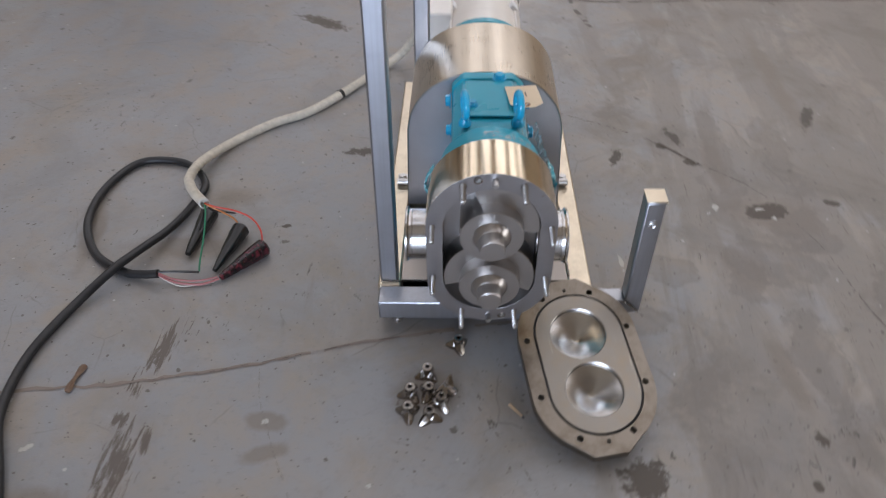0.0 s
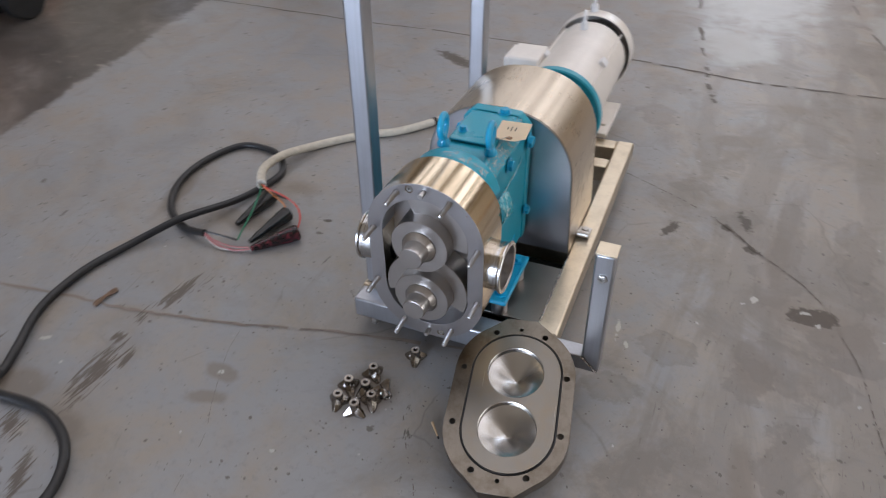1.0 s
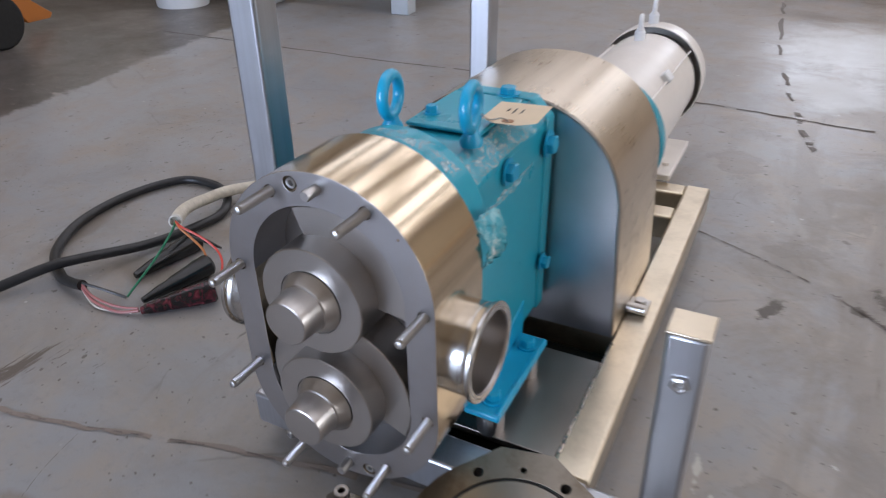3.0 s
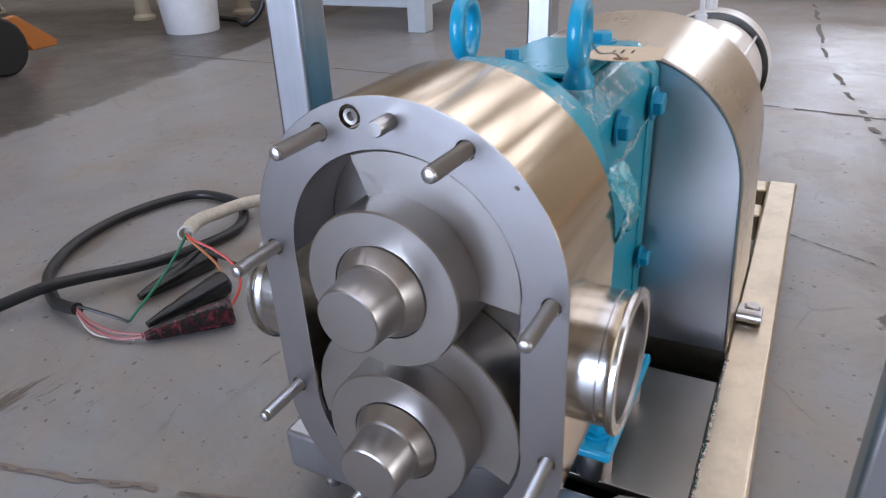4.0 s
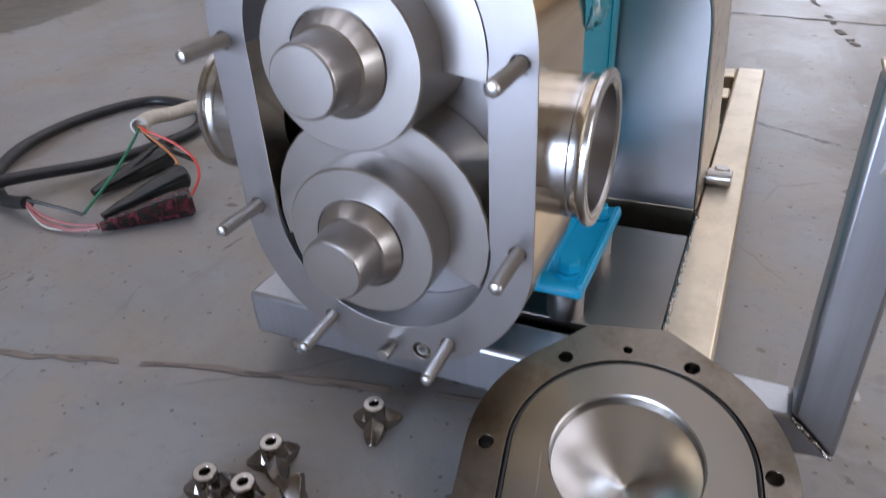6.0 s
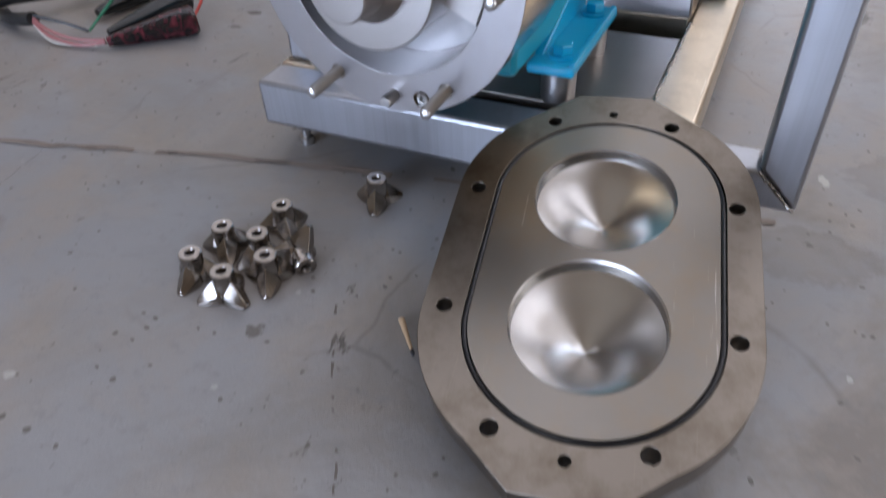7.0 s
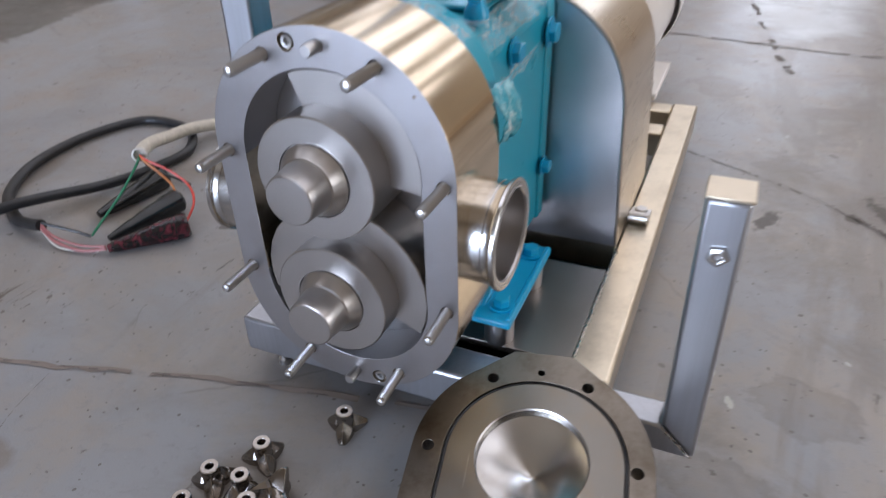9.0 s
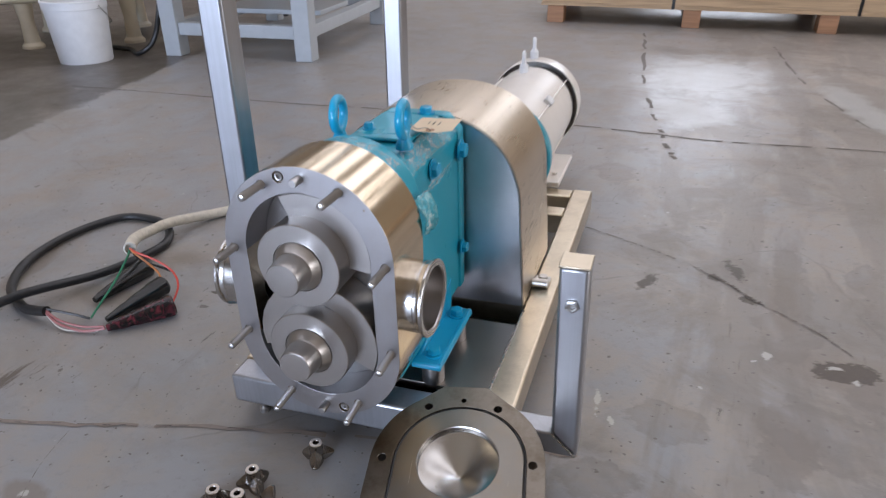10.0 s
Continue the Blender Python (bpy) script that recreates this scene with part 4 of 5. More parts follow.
# motor
MX, MZ, MR = 0.006, 0.192, 0.109
motor = thing("electric_motor", M, "ivory painted electric motor with a black banded fan cowl", "motor")
part("motor_flange", lathe([(0.03, 0.606), (0.045, 0.800), (0.060, 0.808), (0.122, 0.808), (0.126, 0.812), (0.126, 0.832), (0.121, 0.836), (0.05, 0.836)], (0, 1, 0), (MX, 0, MZ), 56), BLUE, motor, "teal blue painted motor flange")
barrel = part("motor_barrel", lathe([(0.09, 0.837), (MR, 0.845), (MR, 1.222), (0.1, 1.228)], (0, 1, 0), (MX, 0, MZ), 64), BEIGE, motor)
part("cowl_gap", lathe([(MR - 0.004, 1.227), (MR - 0.004, 1.250)], (0, 1, 0), (MX, 0, MZ), 56), DARK_HOLE, motor, "dark gap before the fan cowl")
part("fan_cowl", lathe([(0.118, 1.247), (0.120, 1.250), (0.120, 1.300), (0.113, 1.315), (0.08, 1.322), (0, 1.324)], (0, 1, 0), (MX, 0, MZ), 64, None, False), BEIGE, motor, "ivory painted round fan cowl")
for deg in (40, 140, 218, 322):
    rib = box(-0.0020, 0.0020, 0.86, 1.248, MR - 0.002, MR + 0.006)
    part("motor_rib", rib, BEIGE, barrel, "", 0.002, pose(MX, 0, MZ, 0, 90 - deg, 0))
for side in (1, -1):
    xs = sorted((side * 0.052, side * 0.127))
    mf = part("motor_foot", box(MX + xs[0], MX + xs[1], 0.9345, 1.142, ZT + 0.0005, ZT + 0.014), BEIGE, motor, "ivory painted flat motor foot", 0.003)
    web = sorted((side * 0.062, side * 0.084))
    part("foot_web", box(MX + web[0], MX + web[1], 0.955, 1.125, ZT + 0.0135, 0.145), BEIGE, mf, "", 0.003)
    part("foot_bolt", hexagon(0.007, 0.007, (0, 0, 1), (MX + side * 0.108, 0.985, ZT + 0.014)), BEIGE, mf)
for deg in (43, 137):
    part("barrel_lug", box(-0.011, 0.011, 0.990, 1.024, MR - 0.003, MR + 0.012), WHITE_PLASTIC, barrel, "small white lug", 0.003, pose(MX, 0, MZ, 0, 90 - deg, 0))
for deg in (-15, 20, 55, 90, 125, 160, 195):
    a = radians(deg)
    part("flange_bolt", hexagon(0.0085, 0.008, (0, -1, 0), (MX + 0.106 * math.cos(a), 0.8075, MZ + 0.106 * math.sin(a))), BLUE, motor)
conduit = part("conduit_box", box(-0.165, -0.075, 0.93, 1.04, 0.190, 0.285), BEIGE, motor, "ivory painted conduit box", 0.006)
part("conduit_lid", box(-0.175, -0.1655, 0.935, 1.035, 0.195, 0.280), BEIGE, conduit, "", 0.003)
for x, y, zb in ((-0.005, 1.160, MZ + MR - 0.004), (-0.004, 1.285, MZ + 0.117)):
    me = part("motor_eye", torus((x, y, zb + 0.040), (1, 0.15, 0), 0.014, 0.0048, 24, 8), WHITE_PLASTIC, motor, "white lifting eye")
    part("eye_base", lathe([(0.0115, -0.006), (0.0115, 0.020), (0.007, 0.027)], (0, 0, 1), (x, y, zb), 16), WHITE_PLASTIC, me)

# ---- pump cover lying against the frame ----
right = Vector((0.977, 0.204, 0.067)).normalized()
up = Vector((-0.223, 0.954, 0.200))
up = (up - right * up.dot(right)).normalized()
out = right.cross(up)
COVER = Matrix.Translation((0.1845, -0.0395, 0.0795)) @ Matrix((right, up, out)).transposed().to_4x4()
cover = thing("pump_cover", COVER, "oval steel pump cover with two conical recesses leaning on the frame", "cover")


def cover_outline():
    pts = []
    r, c, a, w, h = 0.1088, 0.0556, radians(57), 0.029, 0.1720
    for s in (1, -1):
        arc = [(s * r * math.cos(-0.0 + a * k / 12), s * (c + r * math.sin(a * k / 12))) for k in range(13)]
        tip = [(s * w, s * h), (-s * w, s * h)]
        back = [(-s * r * math.cos(a * k / 12), s * (c + r * math.sin(a * k / 12))) for k in range(12, -1, -1)]
        pts += arc + tip + back
    return pts


def flat(u, v, d):
    return (u, v, d)


TH, CV = 0.024, 0.0556
COVER_HOLES = [(sx * x, sz * z) for sz in (1, -1) for x, z in ((0.046, 0.137), (0.0935, 0.0556)) for sx in (-1, 1)]
RB = 0.0515
holes = [circle(x, z, 0.0056, 18) for x, z in COVER_HOLES] + [circle(0, -0.149, 0.0037, 16), circle(0, 0.149, 0.0035, 14)]
bowls = [circle(0.002, s * CV, RB, 56) for s in (1, -1)]
SHIFT = 0.0035
ring_out, ring_in = [[(u + SHIFT, v) for u, v in stadium(r, CV, 44)] for r in (0.0832, 0.0790)]
part("cover_rim", sheet(cover_outline(), [ring_out] + holes, flat, 0.0, -TH), STEEL_RIM, cover, "dull brownish steel bolting rim with eight holes", 0.0012)
part("cover_face", sheet(ring_in, bowls, flat, 0.0006, -TH + 0.001), STEEL_COVER, cover, "worn brushed steel inner face")
part("ring_groove", sheet(ring_out, [ring_in], flat, -0.0045, -TH + 0.002), DARK_HOLE, cover, "dark ring groove")
om = bmesh.new()
tube([(u + SHIFT, v, -0.0022) for u, v in stadium(0.0811, CV, 22)] + [(0.0811 + SHIFT, CV, -0.0022)], 0.0019, 2, 8, om, True)
part("seal_ring", om, BLACK_RING, cover, "shiny black rubber seal ring")
for s in (1, -1):
    bowl = part("conical_recess", lathe([(RB, 0.0008), (RB - 0.0012, -0.0005), (RB - 0.0012, -0.0090), (RB - 0.0016, -0.0098), (0.040, -0.0143), (0.030, -0.0200), (0.020, -0.0257), (0.010, -0.0314), (0.0022, -0.0358), (0, -0.0362)], (0, 0, 1), (0, 0, 0), 64, None, False),
                STEEL_BOWL, cover, "shiny turned conical recess", m=pose(0.002, s * CV, 0), angle=20)
    part("recess_boss", lathe([(RB + 0.003, -TH + 0.002), (RB + 0.003, -0.040), (RB - 0.004, -0.046), (0, -0.046)], (0, 0, 1), (0, 0, 0), 40, None, False), STEEL_RIM, bowl)

# ---- wing nuts ----


def nut_hub():
    return lathe([(0.0, 0.017), (0.0038, 0.017), (0.0040, 0.0262), (0.0046, 0.0272), (0.0088, 0.0272), (0.0096, 0.0264), (0.0097, 0.0225), (0.0090, 0.0205), (0.0094, 0.0180), (0.0095, 0.004), (0.0, 0.004)], (0, 0, 1), (0, 0, 0), 24, None, False)


def nut_leg(deg):
    """A leg that is as broad as the hub at its root and tapers to a point on the floor, with a ridge on top."""
    bm = bmesh.new()
    a = radians(deg)
    d, s = Vector((math.cos(a), math.sin(a), 0)), Vector((-math.sin(a), math.cos(a), 0))
    rows = []
    for r, zt, wd in ((0.002, 0.0205, 0.0098), (0.0085, 0.0200, 0.0104), (0.0150, 0.0140, 0.0088), (0.0215, 0.0066, 0.0058), (0.0250, 0.0028, 0.0034)):
        rows.append([bm.verts.new(d * r + s * w + Vector((0, 0, z))) for w, z in ((0, zt), (wd * 0.85, zt * 0.42), (wd, 0.0), (-wd, 0.0), (-wd * 0.85, zt * 0.42))])
    for p, q in zip(rows, rows[1:]):
        for j in range(5):
            bm.faces.new((p[j], p[(j + 1) % 5], q[(j + 1) % 5], q[j]))
    bm.faces.new(rows[0])
    bm.faces.new(rows[-1])
    return bm


def wing_nut(m, label):
    ob = thing("wing_nut", m, label, "nut", "wing nuts on the floor")
    part("hub", nut_hub(), STEEL_NUT, ob)
    for deg in (-90, 30, 150):
        part("wing", nut_leg(deg), STEEL_NUT, ob, "", 0.0006, angle=12)
    return ob


NUTS = [(-0.100, -0.032, 50), (-0.128, -0.079, 40), (-0.094, -0.074, -20), (-0.128, -0.119, 10), (-0.070, -0.094, 32), (-0.089, -0.125, -42), (-0.045, 0.041, 22)]
first = wing_nut(pose(NUTS[0][0], NUTS[0][1], 0, 0, 0, NUTS[0][2]), "cast steel wing nut standing in a cluster on the floor")
for x, y, turn in NUTS[1:]:
    c = copy_thing(first, pose(x, y, 0, 0, 0, turn))
    if y > 0:
        tagged(c, "single cast steel wing nut standing apart on the floor")
tipped = copy_thing(first, pose(-0.066, -0.058, 0.0105, 0, 98, 320))
tagged(tipped, "cast steel wing nut tipped on its side beside the others")

# ---- cables ----
R_BLACK = 0.0093
black = [(-0.688, 0.172, 0.026), (-0.725, 0.175, 0.018), (-0.772, 0.186, 0.0115), (-0.856, 0.235, 0.011), (-0.92, 0.335, 0.011), (-0.935, 0.46, 0.011), (-0.895, 0.573, 0.011), (-0.813, 0.592, 0.011),
         (-0.746, 0.567, 0.011), (-0.695, 0.50, 0.011), (-0.698, 0.423, 0.012), (-0.72, 0.329, 0.016), (-0.760, 0.225, 0.030), (-0.784, 0.175, 0.031), (-0.832, 0.086, 0.014), (-0.861, -0.019, 0.011),
         (-0.863, -0.10, 0.011), (-0.845, -0.19, 0.011), (-0.79, -0.29, 0.011), (-0.765, -0.345, 0.012), (-0.757, -0.40, 0.03), (-0.79, -0.47, 0.013), (-0.86, -0.55, 0.011), (-0.93, -0.52, 0.011), (-0.93, -0.45, 0.011), (-0.84, -0.415, 0.011), (-0.735, -0.385, 0.011),
         (-0.613, -0.374, 0.011), (-0.514, -0.413, 0.011), (-0.46, -0.492, 0.011), (-0.472, -0.582, 0.011), (-0.54, -0.66, 0.011), (-0.75, -0.78, 0.011), (-1.1, -0.9, 0.011)]
cable = solid("power_cable", tube(black, R_BLACK, 8, 14), CABLE_BLACK, pose(0, 0, 0), "thick black rubber power cable looped on the floor", "cable")
white = [(-0.15, 1.00, 0.235), (-0.20, 1.08, 0.19), (-0.24, 1.15, 0.09), (-0.30, 1.16, 0.02), (-0.434, 0.95, 0.0125), (-0.512, 0.845, 0.012), (-0.595, 0.782, 0.012), (-0.685, 0.672, 0.013), (-0.722, 0.560, 0.032), (-0.722, 0.485, 0.042), (-0.700, 0.435, 0.058), (-0.668, 0.385, 0.074), (-0.632, 0.342, 0.086)]
white_ob = thing("motor_cable", pose(0, 0, 0), "dirty white jacketed motor cable trailing over the floor", "cable")
part("jacket", tube(white, 0.0118, 8, 14), CABLE_WHITE, white_ob)
part("cut_end", lathe([(0.0118, 0), (0.0122, 0.012), (0.0095, 0.0125), (0.0085, 0.004), (0, 0.003)], Vector((0.036, -0.043, 0.012)).normalized(), (-0.634, 0.344, 0.0855), 18, None, False), WIRE["white"], white_ob, "bright white cut end of the jacket")
part("band", lathe([(0.0128, 0), (0.0128, 0.012)], Vector((-0.078, -0.105, 0)).normalized(), (-0.430, 0.957, 0.0125), 18), TAPE_BLACK, white_ob, "dark tape band")


def connector(p, q, r0, r1, mat, label):
    p, q = Vector(p), Vector(q)
    d = q - p
    ln = d.length
    rn = random.Random(int(r0 * 1e5))
    prof = [(0, 0), (r0 * 0.8, 0.001), (r0, 0.006)]
    for k in range(1, 11):
        f = k / 11
        prof.append(((r0 + (r1 - r0) * f) * rn.uniform(0.94, 1.08), 0.006 + (ln - 0.01) * f))
    prof += [(r1 * 0.8, ln), (0, ln + 0.001)]
    return solid("wire_joint", lathe(prof, d.normalized(), p, 14, None, False), mat, pose(0, 0, 0), label, "wire joint", "taped wire joints")


connector((-0.645, 0.390, 0.019), (-0.655, 0.250, 0.0115), 0.0205, 0.0075, TAPE_BLACK, "black taped wire joint lying on the floor")
connector((-0.555, 0.335, 0.022), (-0.580, 0.203, 0.012), 0.0200, 0.0065, TAPE_BLACK, "black taped wire joint between two others")
connector((-0.486, 0.280, 0.0205), (-0.562, 0.184, 0.010), 0.0205, 0.008, TAPE_RED, "red and black taped wire joint on the floor")


def wire(points, colour, label, r=0.0021):
    solid("wire", tube(points, r, 8, 8), WIRE[colour], pose(0, 0, 0), label, "wire", "loose wires")


END = (-0.628, 0.337, 0.087)
wire([END, (-0.600, 0.326, 0.088), (-0.560, 0.334, 0.072), (-0.528, 0.335, 0.052), (-0.505, 0.316, 0.036), (-0.494, 0.284, 0.022)], "red", "bright red insulated wire")
wire([END, (-0.605, 0.325, 0.086), (-0.585, 0.328, 0.070), (-0.566, 0.334, 0.046), (-0.558, 0.330, 0.024)], "orange", "pale orange insulated wire")
wire([END, (-0.622, 0.318, 0.075), (-0.618, 0.27, 0.045), (-0.616, 0.22, 0.020), (-0.612, 0.198, 0.012)], "green", "dark green insulated wire")
wire([END, (-0.615, 0.345, 0.06), (-0.585, 0.375, 0.03), (-0.60, 0.40, 0.008), (-0.65, 0.405, 0.012)], "black", "thin black insulated wire")
wire([(-0.69, 0.173, 0.027), (-0.655, 0.166, 0.018), (-0.61, 0.172, 0.010), (-0.568, 0.184, 0.012)], "pink", "pale red insulated wire")
wire([(-0.69, 0.171, 0.023), (-0.65, 0.162, 0.012), (-0.60, 0.166, 0.006), (-0.564, 0.182, 0.010)], "pink", "pale red insulated wire", 0.0026)
wire([(-0.69, 0.174, 0.029), (-0.66, 0.180, 0.026), (-0.63, 0.188, 0.020), (-0.612, 0.196, 0.012)], "black", "thin black insulated wire", 0.0025)
wire([(-0.69, 0.170, 0.022), (-0.64, 0.158, 0.006), (-0.575, 0.175, 0.006)], "white", "thin white insulated wire", 0.0014)

# ---- small things ----
brush = thing("swab_stick", pose(0.054, -0.088, 0.003, 0, 0, -47), "tan wooden swab stick with a dark tip on the floor", "stick")
part("stick", lathe([(0, 0.0), (0.0026, 0.001), (0.0018, 0.02), (0.0012, 0.036)], (1, 0, 0), (0, 0, 0), 10, None, False), WOOD, brush)
part("tip", lathe([(0, 0.033), (0.0016, 0.034), (0.0017, 0.038), (0, 0.040)], (1, 0, 0), (0, 0, 0), 10, None, False), DARK_HOLE, brush, "dark tip")

tag = thing("paper_tag", MP @ pose(0.062, 0.262, 0.4235, 0, 4, 96), "tan card tag with illegible handwriting tied to the eye bolt", "tag")
part("card", sheet([(-0.036, -0.012), (-0.022, -0.029), (0.048, -0.029), (0.048, 0.029), (-0.022, 0.029), (-0.036, 0.012)], [circle(-0.026, 0, 0.002, 10)], flat, 0.0045, 0.004), CARDBOARD, tag)
part("eyelet", lathe([(0.0025, 0.0048), (0.006, 0.0052), (0.006, 0.0046), (0.0025, 0.0046)], (0, 0, 1), (-0.026, 0, 0), 16, None, False), WOOD_DARK, tag, "reddish card eyelet")
for k, (x, y, w) in enumerate(((0.014, 0.004, 0.020), (0.014, -0.004, 0.016), (0.016, 0.011, 0.010))):
    part("pen_mark", box(x - w / 2, x + w / 2, y - 0.0009, y + 0.0009, 0.0046, 0.0048), DARK_HOLE, tag)
part("tie_wire", tube([(-0.026, 0, 0.005), (-0.036, 0.004, 0.010), (-0.052, 0.012, 0.012), (-0.064, 0.016, 0.02)], 0.0008, 6, 6), STEEL_STUD, tag)

sliver = bmesh.new()
tube([(-0.757, -0.118, 0.004), (-0.756, -0.09, 0.006), (-0.751, -0.058, 0.004)], lambda f: 0.0052 + 0.0015 * math.sin(f * 9.0), 6, 5, sliver)
solid("wood_sliver", sliver, WOOD_OLD, pose(0, 0, 0), "small reddish brown wood sliver lying on the floor", "sliver")

# ---- far things ----
bucket = thing("plastic_bucket", pose(-2.44, 2.00, 0), "white plastic bucket standing on the floor", "bucket")
part("bucket_body", lathe([(0, 0.004), (0.115, 0.004), (0.118, 0.0), (0.120, 0.004), (0.138, 0.245), (0.143, 0.247), (0.143, 0.275), (0.146, 0.277), (0.146, 0.283), (0.139, 0.285), (0.136, 0.24), (0.117, 0.010), (0, 0.010)], (0, 0, 1), (0, 0, 0), 48, None, False), WHITE_PLASTIC, bucket)
part("bail_handle", tube([(-0.147, 0, 0.26), (-0.13, 0.05, 0.22), (-0.08, 0.125, 0.17), (0, 0.15, 0.15), (0.08, 0.125, 0.17), (0.13, 0.05, 0.22), (0.147, 0, 0.26)], 0.0025, 6, 8), STEEL_STUD, bucket)

table = thing("steel_table", pose(-1.745, 2.26, 0, 0, 0, 7), "grey painted steel work table with thick square legs", "table")
part("table_top", box(-0.52, 0.52, -0.05, 1.25, 0.70, 0.76), TABLE_GREY, table, "", 0.004)
for x in (-0.40, 0.30):
    for y in (0.0, 1.1):
        part("leg", box(x, x + 0.085, y, y + 0.085, 0.0, 0.70), TABLE_GREY, table, "", 0.004)
for y in (0.015, 1.115):
    part("stretcher", box(-0.3145, 0.2995, y, y + 0.055, 0.10, 0.16), TABLE_GREY, table, "", 0.003)
for x in (-0.385, 0.315):
    part("stretcher", box(x, x + 0.055, 0.0855, 1.0995, 0.10, 0.16), TABLE_GREY, table, "", 0.003)
part("lower_shelf", box(-0.30, 0.30, 0.35, 0.75, 0.161, 0.185), TABLE_GREY, table, "", 0.003)
for x, y in ((-0.36, 1.30), (0.34, 1.25)):
    cast = part("caster", lathe([(0.02, -0.018), (0.05, -0.016), (0.05, 0.016), (0.02, 0.018)], (1, 0, 0), (x, y, 0.05), 28), TYRE, table, "black rubber caster wheel")
    part("fork", box(x - 0.026, x + 0.026, y - 0.02, y + 0.02, 0.1005, 0.17), TABLE_GREY, cast)

tank = thing("cream_machine", pose(-2.79, 2.20, 0, 0, 0, 38), "cream painted machine on splayed cast feet behind the bucket", "machine")
part("machine_body", box(-1.5, 0.55, 0.0, 0.7, 0.225, 0.85), CREAM, tank, "", 0.02)
for x in (-1.1, -0.16, 0.34):
    lg = bmesh.new()
    lathe([(0.055, 0.0), (0.055, 0.015), (0.040, 0.03), (0.034, 0.14), (0.045, 0.226)], (0, 0, 1), (x, 0.06, 0), 20, lg)
    part("cast_foot", lg, CREAM, tank)
    lg = bmesh.new()
    lathe([(0.055, 0.0), (0.055, 0.015), (0.040, 0.03), (0.034, 0.14), (0.045, 0.226)], (0, 0, 1), (x, 0.6, 0), 20, lg)
    part("cast_foot", lg, CREAM, tank)
solid("hose", tube([(-2.17, 2.30, 0.45), (-2.16, 2.25, 0.25), (-2.19, 2.2, 0.08), (-2.26, 2.16, 0.014), (-2.40, 2.24, 0.013), (-2.6, 2.25, 0.013)], 0.012, 8, 10), CABLE_BLACK, pose(0, 0, 0), "black rubber hose hanging down to the floor", "hose")

jack = thing("pallet_truck", pose(-2.396, 0.70, 0, 0, 0, 4), "worn orange pallet truck with black wheels parked on the floor", "pallet truck")
part("frame_box", box(-0.62, 0.0, 0.0, 0.055, 0.03, 0.33), YELLOW, jack, "scuffed yellow-orange frame box", 0.008)
part("side_channel", sheet([(0.056, 0.03), (0.150, 0.045), (0.160, 0.09), (0.115, 0.085), (0.105, 0.12), (0.17, 0.16), (0.19, 0.33), (0.056, 0.33)], [], lambda u, v, d: (d, u, v), -0.20, -0.004), ORANGE, jack, "orange painted side channel", 0.004)
part("cross_tube", tube([(-0.03, 0.16, 0.15), (-0.03, 0.26, 0.17), (-0.03, 0.40, 0.20)], 0.03, 4, 12), ORANGE, jack)
for x in (0.02, -0.16):
    wheel = part("steering_wheel", lathe([(0.03, -0.03), (0.092, -0.03), (0.1, -0.024), (0.1, 0.024), (0.092, 0.03), (0.03, 0.03)], (1, 0, 0), (x, 0.385, 0.1), 36), TYRE, jack, "black rubber wheel")
    part("hub_cap", lathe([(0.03, -0.032), (0.03, 0.032)], (1, 0, 0), (x, 0.385, 0.1), 20), TYRE, wheel)
part("axle_block", box(-0.25, -0.06, 0.30, 0.50, 0.20, 0.40), TYRE, jack, "black axle block", 0.01)
part("link_arm", sheet([(0.55, 0.16), (0.60, 0.17), (0.75, 0.05), (0.735, 0.03), (0.63, 0.03)], [], lambda u, v, d: (d, u, v), -0.18, -0.15), ORANGE, jack, "orange painted steel link arm", 0.004)
part("tow_bar", tube([(-0.12, 0.45, 0.39), (-0.12, 0.49, 0.6), (-0.12, 0.53, 1.1)], 0.018, 6, 12), TYRE, jack, "black tow bar")

crate = thing("timber_pack", pose(1.75, 3.95, 0, 0, 0, 3), "long pale timber pack on wooden blocks bound with black straps", "timber pack")
z0 = 0.115
part("board", box(-2.35, 2.35, -0.022, 0.0, z0 + 0.006, z0 + 0.124), WOOD, crate, "", 0.002)
part("crate_core", box(-2.34, 2.34, 0.001, 0.85, z0 + 0.006, z0 + 0.122), WOOD, crate)
part("deck", box(-2.36, 2.36, -0.02, 0.86, z0 - 0.014, z0 + 0.0055), WOOD, crate)
for x in (-2.27, -1.47, -0.74, 0.0, 0.75, 1.5, 2.25):
    part("block", box(x - 0.05, x + 0.05, -0.015, 0.10, 0.0, z0 - 0.0145), WOOD_DARK, crate, "reddish wooden block", 0.003)
    part("block", box(x - 0.05, x + 0.05, 0.74, 0.855, 0.0, z0 - 0.0145), WOOD_DARK, crate, "reddish wooden block", 0.003)
for x in (-1.58, -0.60, 0.45, 1.5):
    part("strap", box(x - 0.009, x + 0.009, -0.0235, -0.0225, z0 - 0.014, z0 + 0.126), BLACK_RING, crate, "black plastic strap")


# crumpled clear film left on the painted gear case
film_mat, ft, fb = material("clear_crumpled_film", (0.75, 0.86, 0.88), 0.10)
ft.links.new(ramp(ft, noise_of(ft, coords(ft, (1, 1, 1)), 90.0, 4.0, 0.6, 1.0), [(0.45, grey(0.06)), (0.70, grey(0.75))]), fb.inputs["Alpha"])
bump(ft, fb, noise_of(ft, coords(ft), 140.0, 4.0, 0.6, 1.5), 0.8, 0.004)


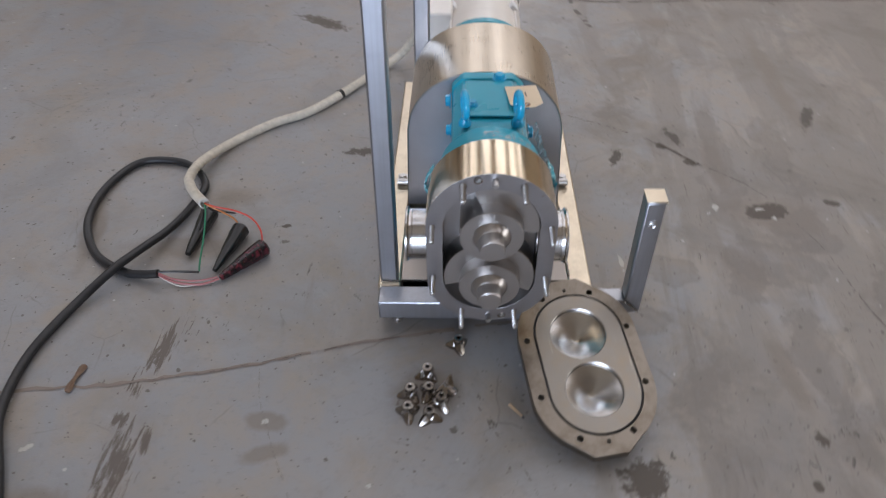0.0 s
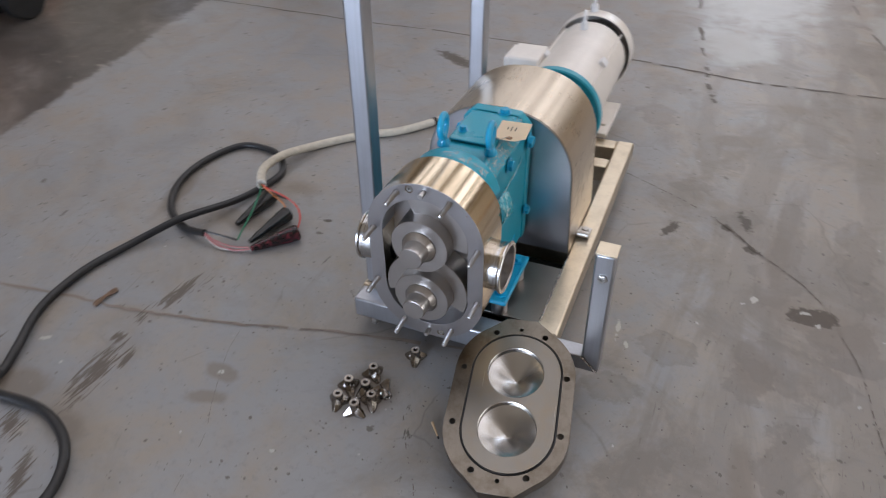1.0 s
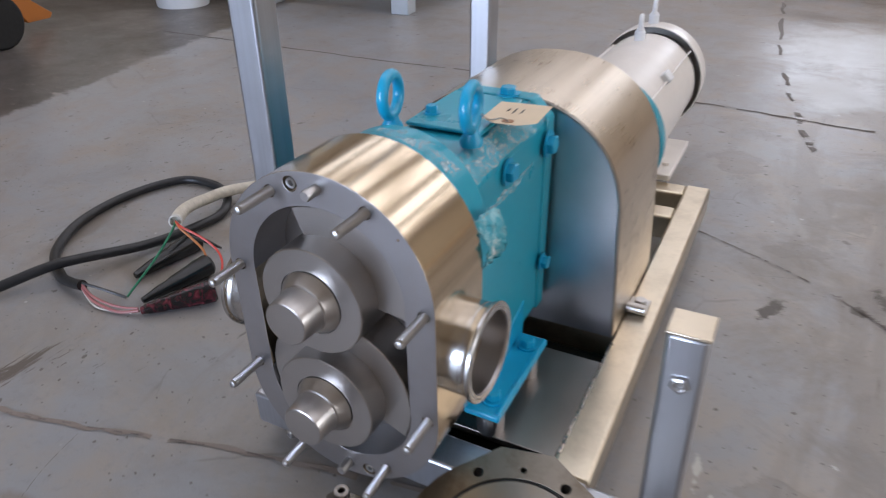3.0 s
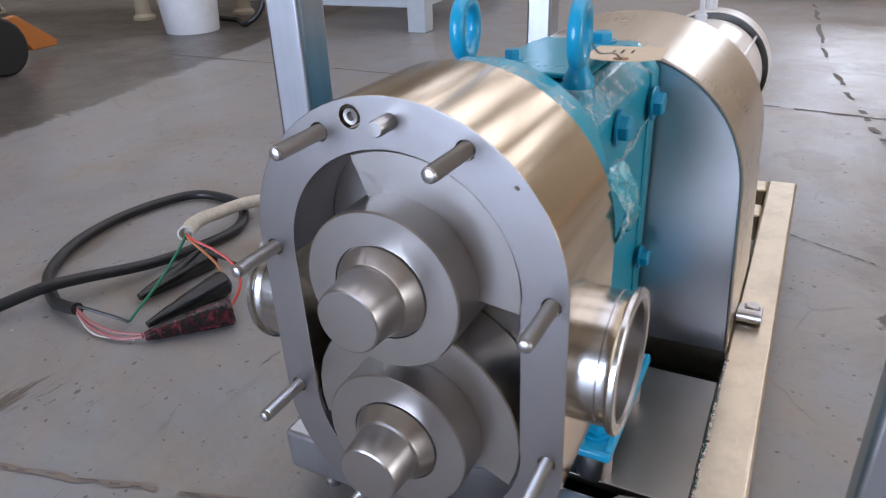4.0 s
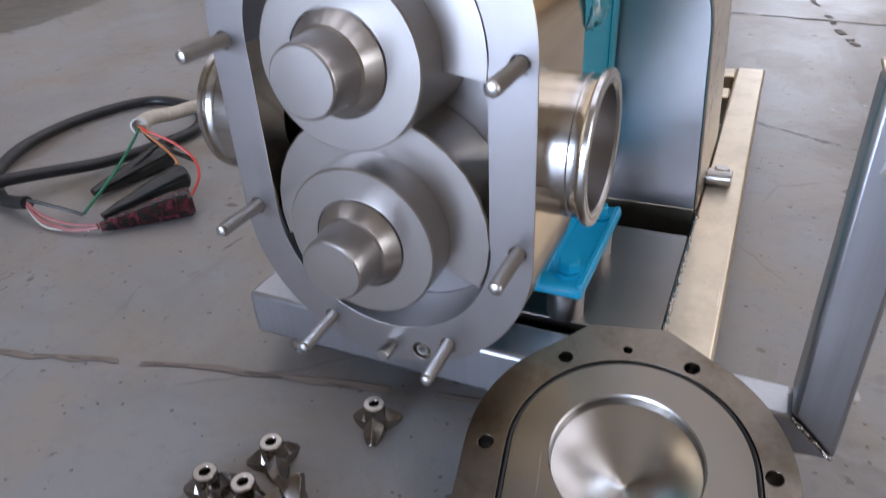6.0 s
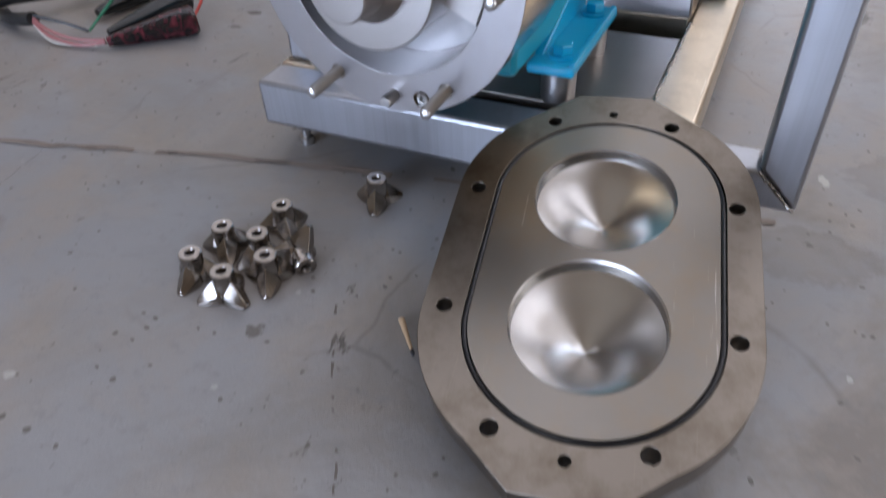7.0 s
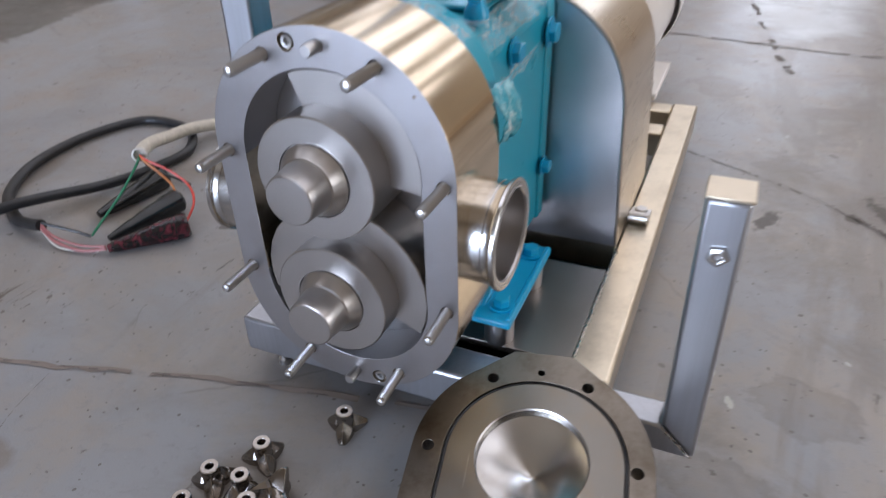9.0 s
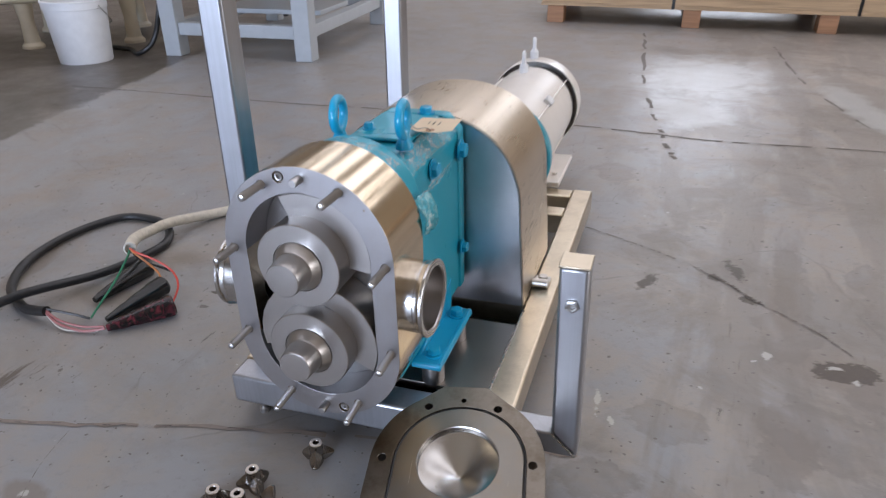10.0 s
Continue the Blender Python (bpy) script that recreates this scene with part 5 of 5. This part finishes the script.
def crumpled(nu, nv, place, seed):
    rn = random.Random(seed)
    bm = bmesh.new()
    g = [[bm.verts.new(Vector(place(i / nu, j / nv)) + Vector([rn.uniform(-1, 1) * 0.0022 for _ in range(3)])) for j in range(nv + 1)] for i in range(nu + 1)]
    for i in range(nu):
        for j in range(nv):
            bm.faces.new((g[i][j], g[i + 1][j], g[i + 1][j + 1], g[i][j + 1]))
    return bm


FILMS = [
    (5, 16, lambda u, v: (0.092 - 0.012 * v + 0.006 * u, 0.094 + 0.165 * v, 0.376 + 0.016 * u - 0.010 * v)),
    (6, 16, lambda u, v: (0.0675 - 0.0225 * u, 0.150 + 0.21 * v, 0.3945 + 0.022 * u)),
    (10, 7, lambda u, v: (-0.015 + 0.080 * u, 0.106 + 0.045 * v, CZ + C + 0.0165 + math.sqrt(0.0865 ** 2 - (-0.015 + 0.080 * u) ** 2) - 0.016 * v * v)),
]
for k, (nu, nv, place) in enumerate(FILMS):
    solid("clear_film", crumpled(nu, nv, place, k + 2), film_mat, MP, "crumpled clear plastic film stuck to the gear case", "film", "clear film pieces").visible_shadow = False

flap_mat, pt, pb = material("paint_stained_masking_film", (0.22, 0.56, 0.63), 0.16)
pt.links.new(ramp(pt, noise_of(pt, coords(pt), 70.0, 4.0, 0.6, 1.0), [(0.42, (0.05, 0.36, 0.46)), (0.60, (0.30, 0.62, 0.68)), (0.74, (0.80, 0.88, 0.86))]), pb.inputs["Base Color"])
bump(pt, pb, noise_of(pt, coords(pt), 110.0, 4.0, 0.6, 1.5), 0.8, 0.004)
for side, low in ((1, 0.046), (-1, 0.052)):
    flap = crumpled(10, 8, lambda u, v: (side * (0.090 + 0.019 * math.sin(0.3 + u * 2.1)), 0.0925 + (0.050 if side > 0 else 0.030) * v * (1 - 0.3 * u), 0.392 - low * u - 0.008 * v), 31 + side)
    skin = solid("masking_film", flap, flap_mat, MP, "paint-stained crumpled masking film hanging behind the steel shell", "film", "masking film flaps")
    thick = skin.modifiers.new("thickness", "SOLIDIFY")
    thick.thickness = 0.0008
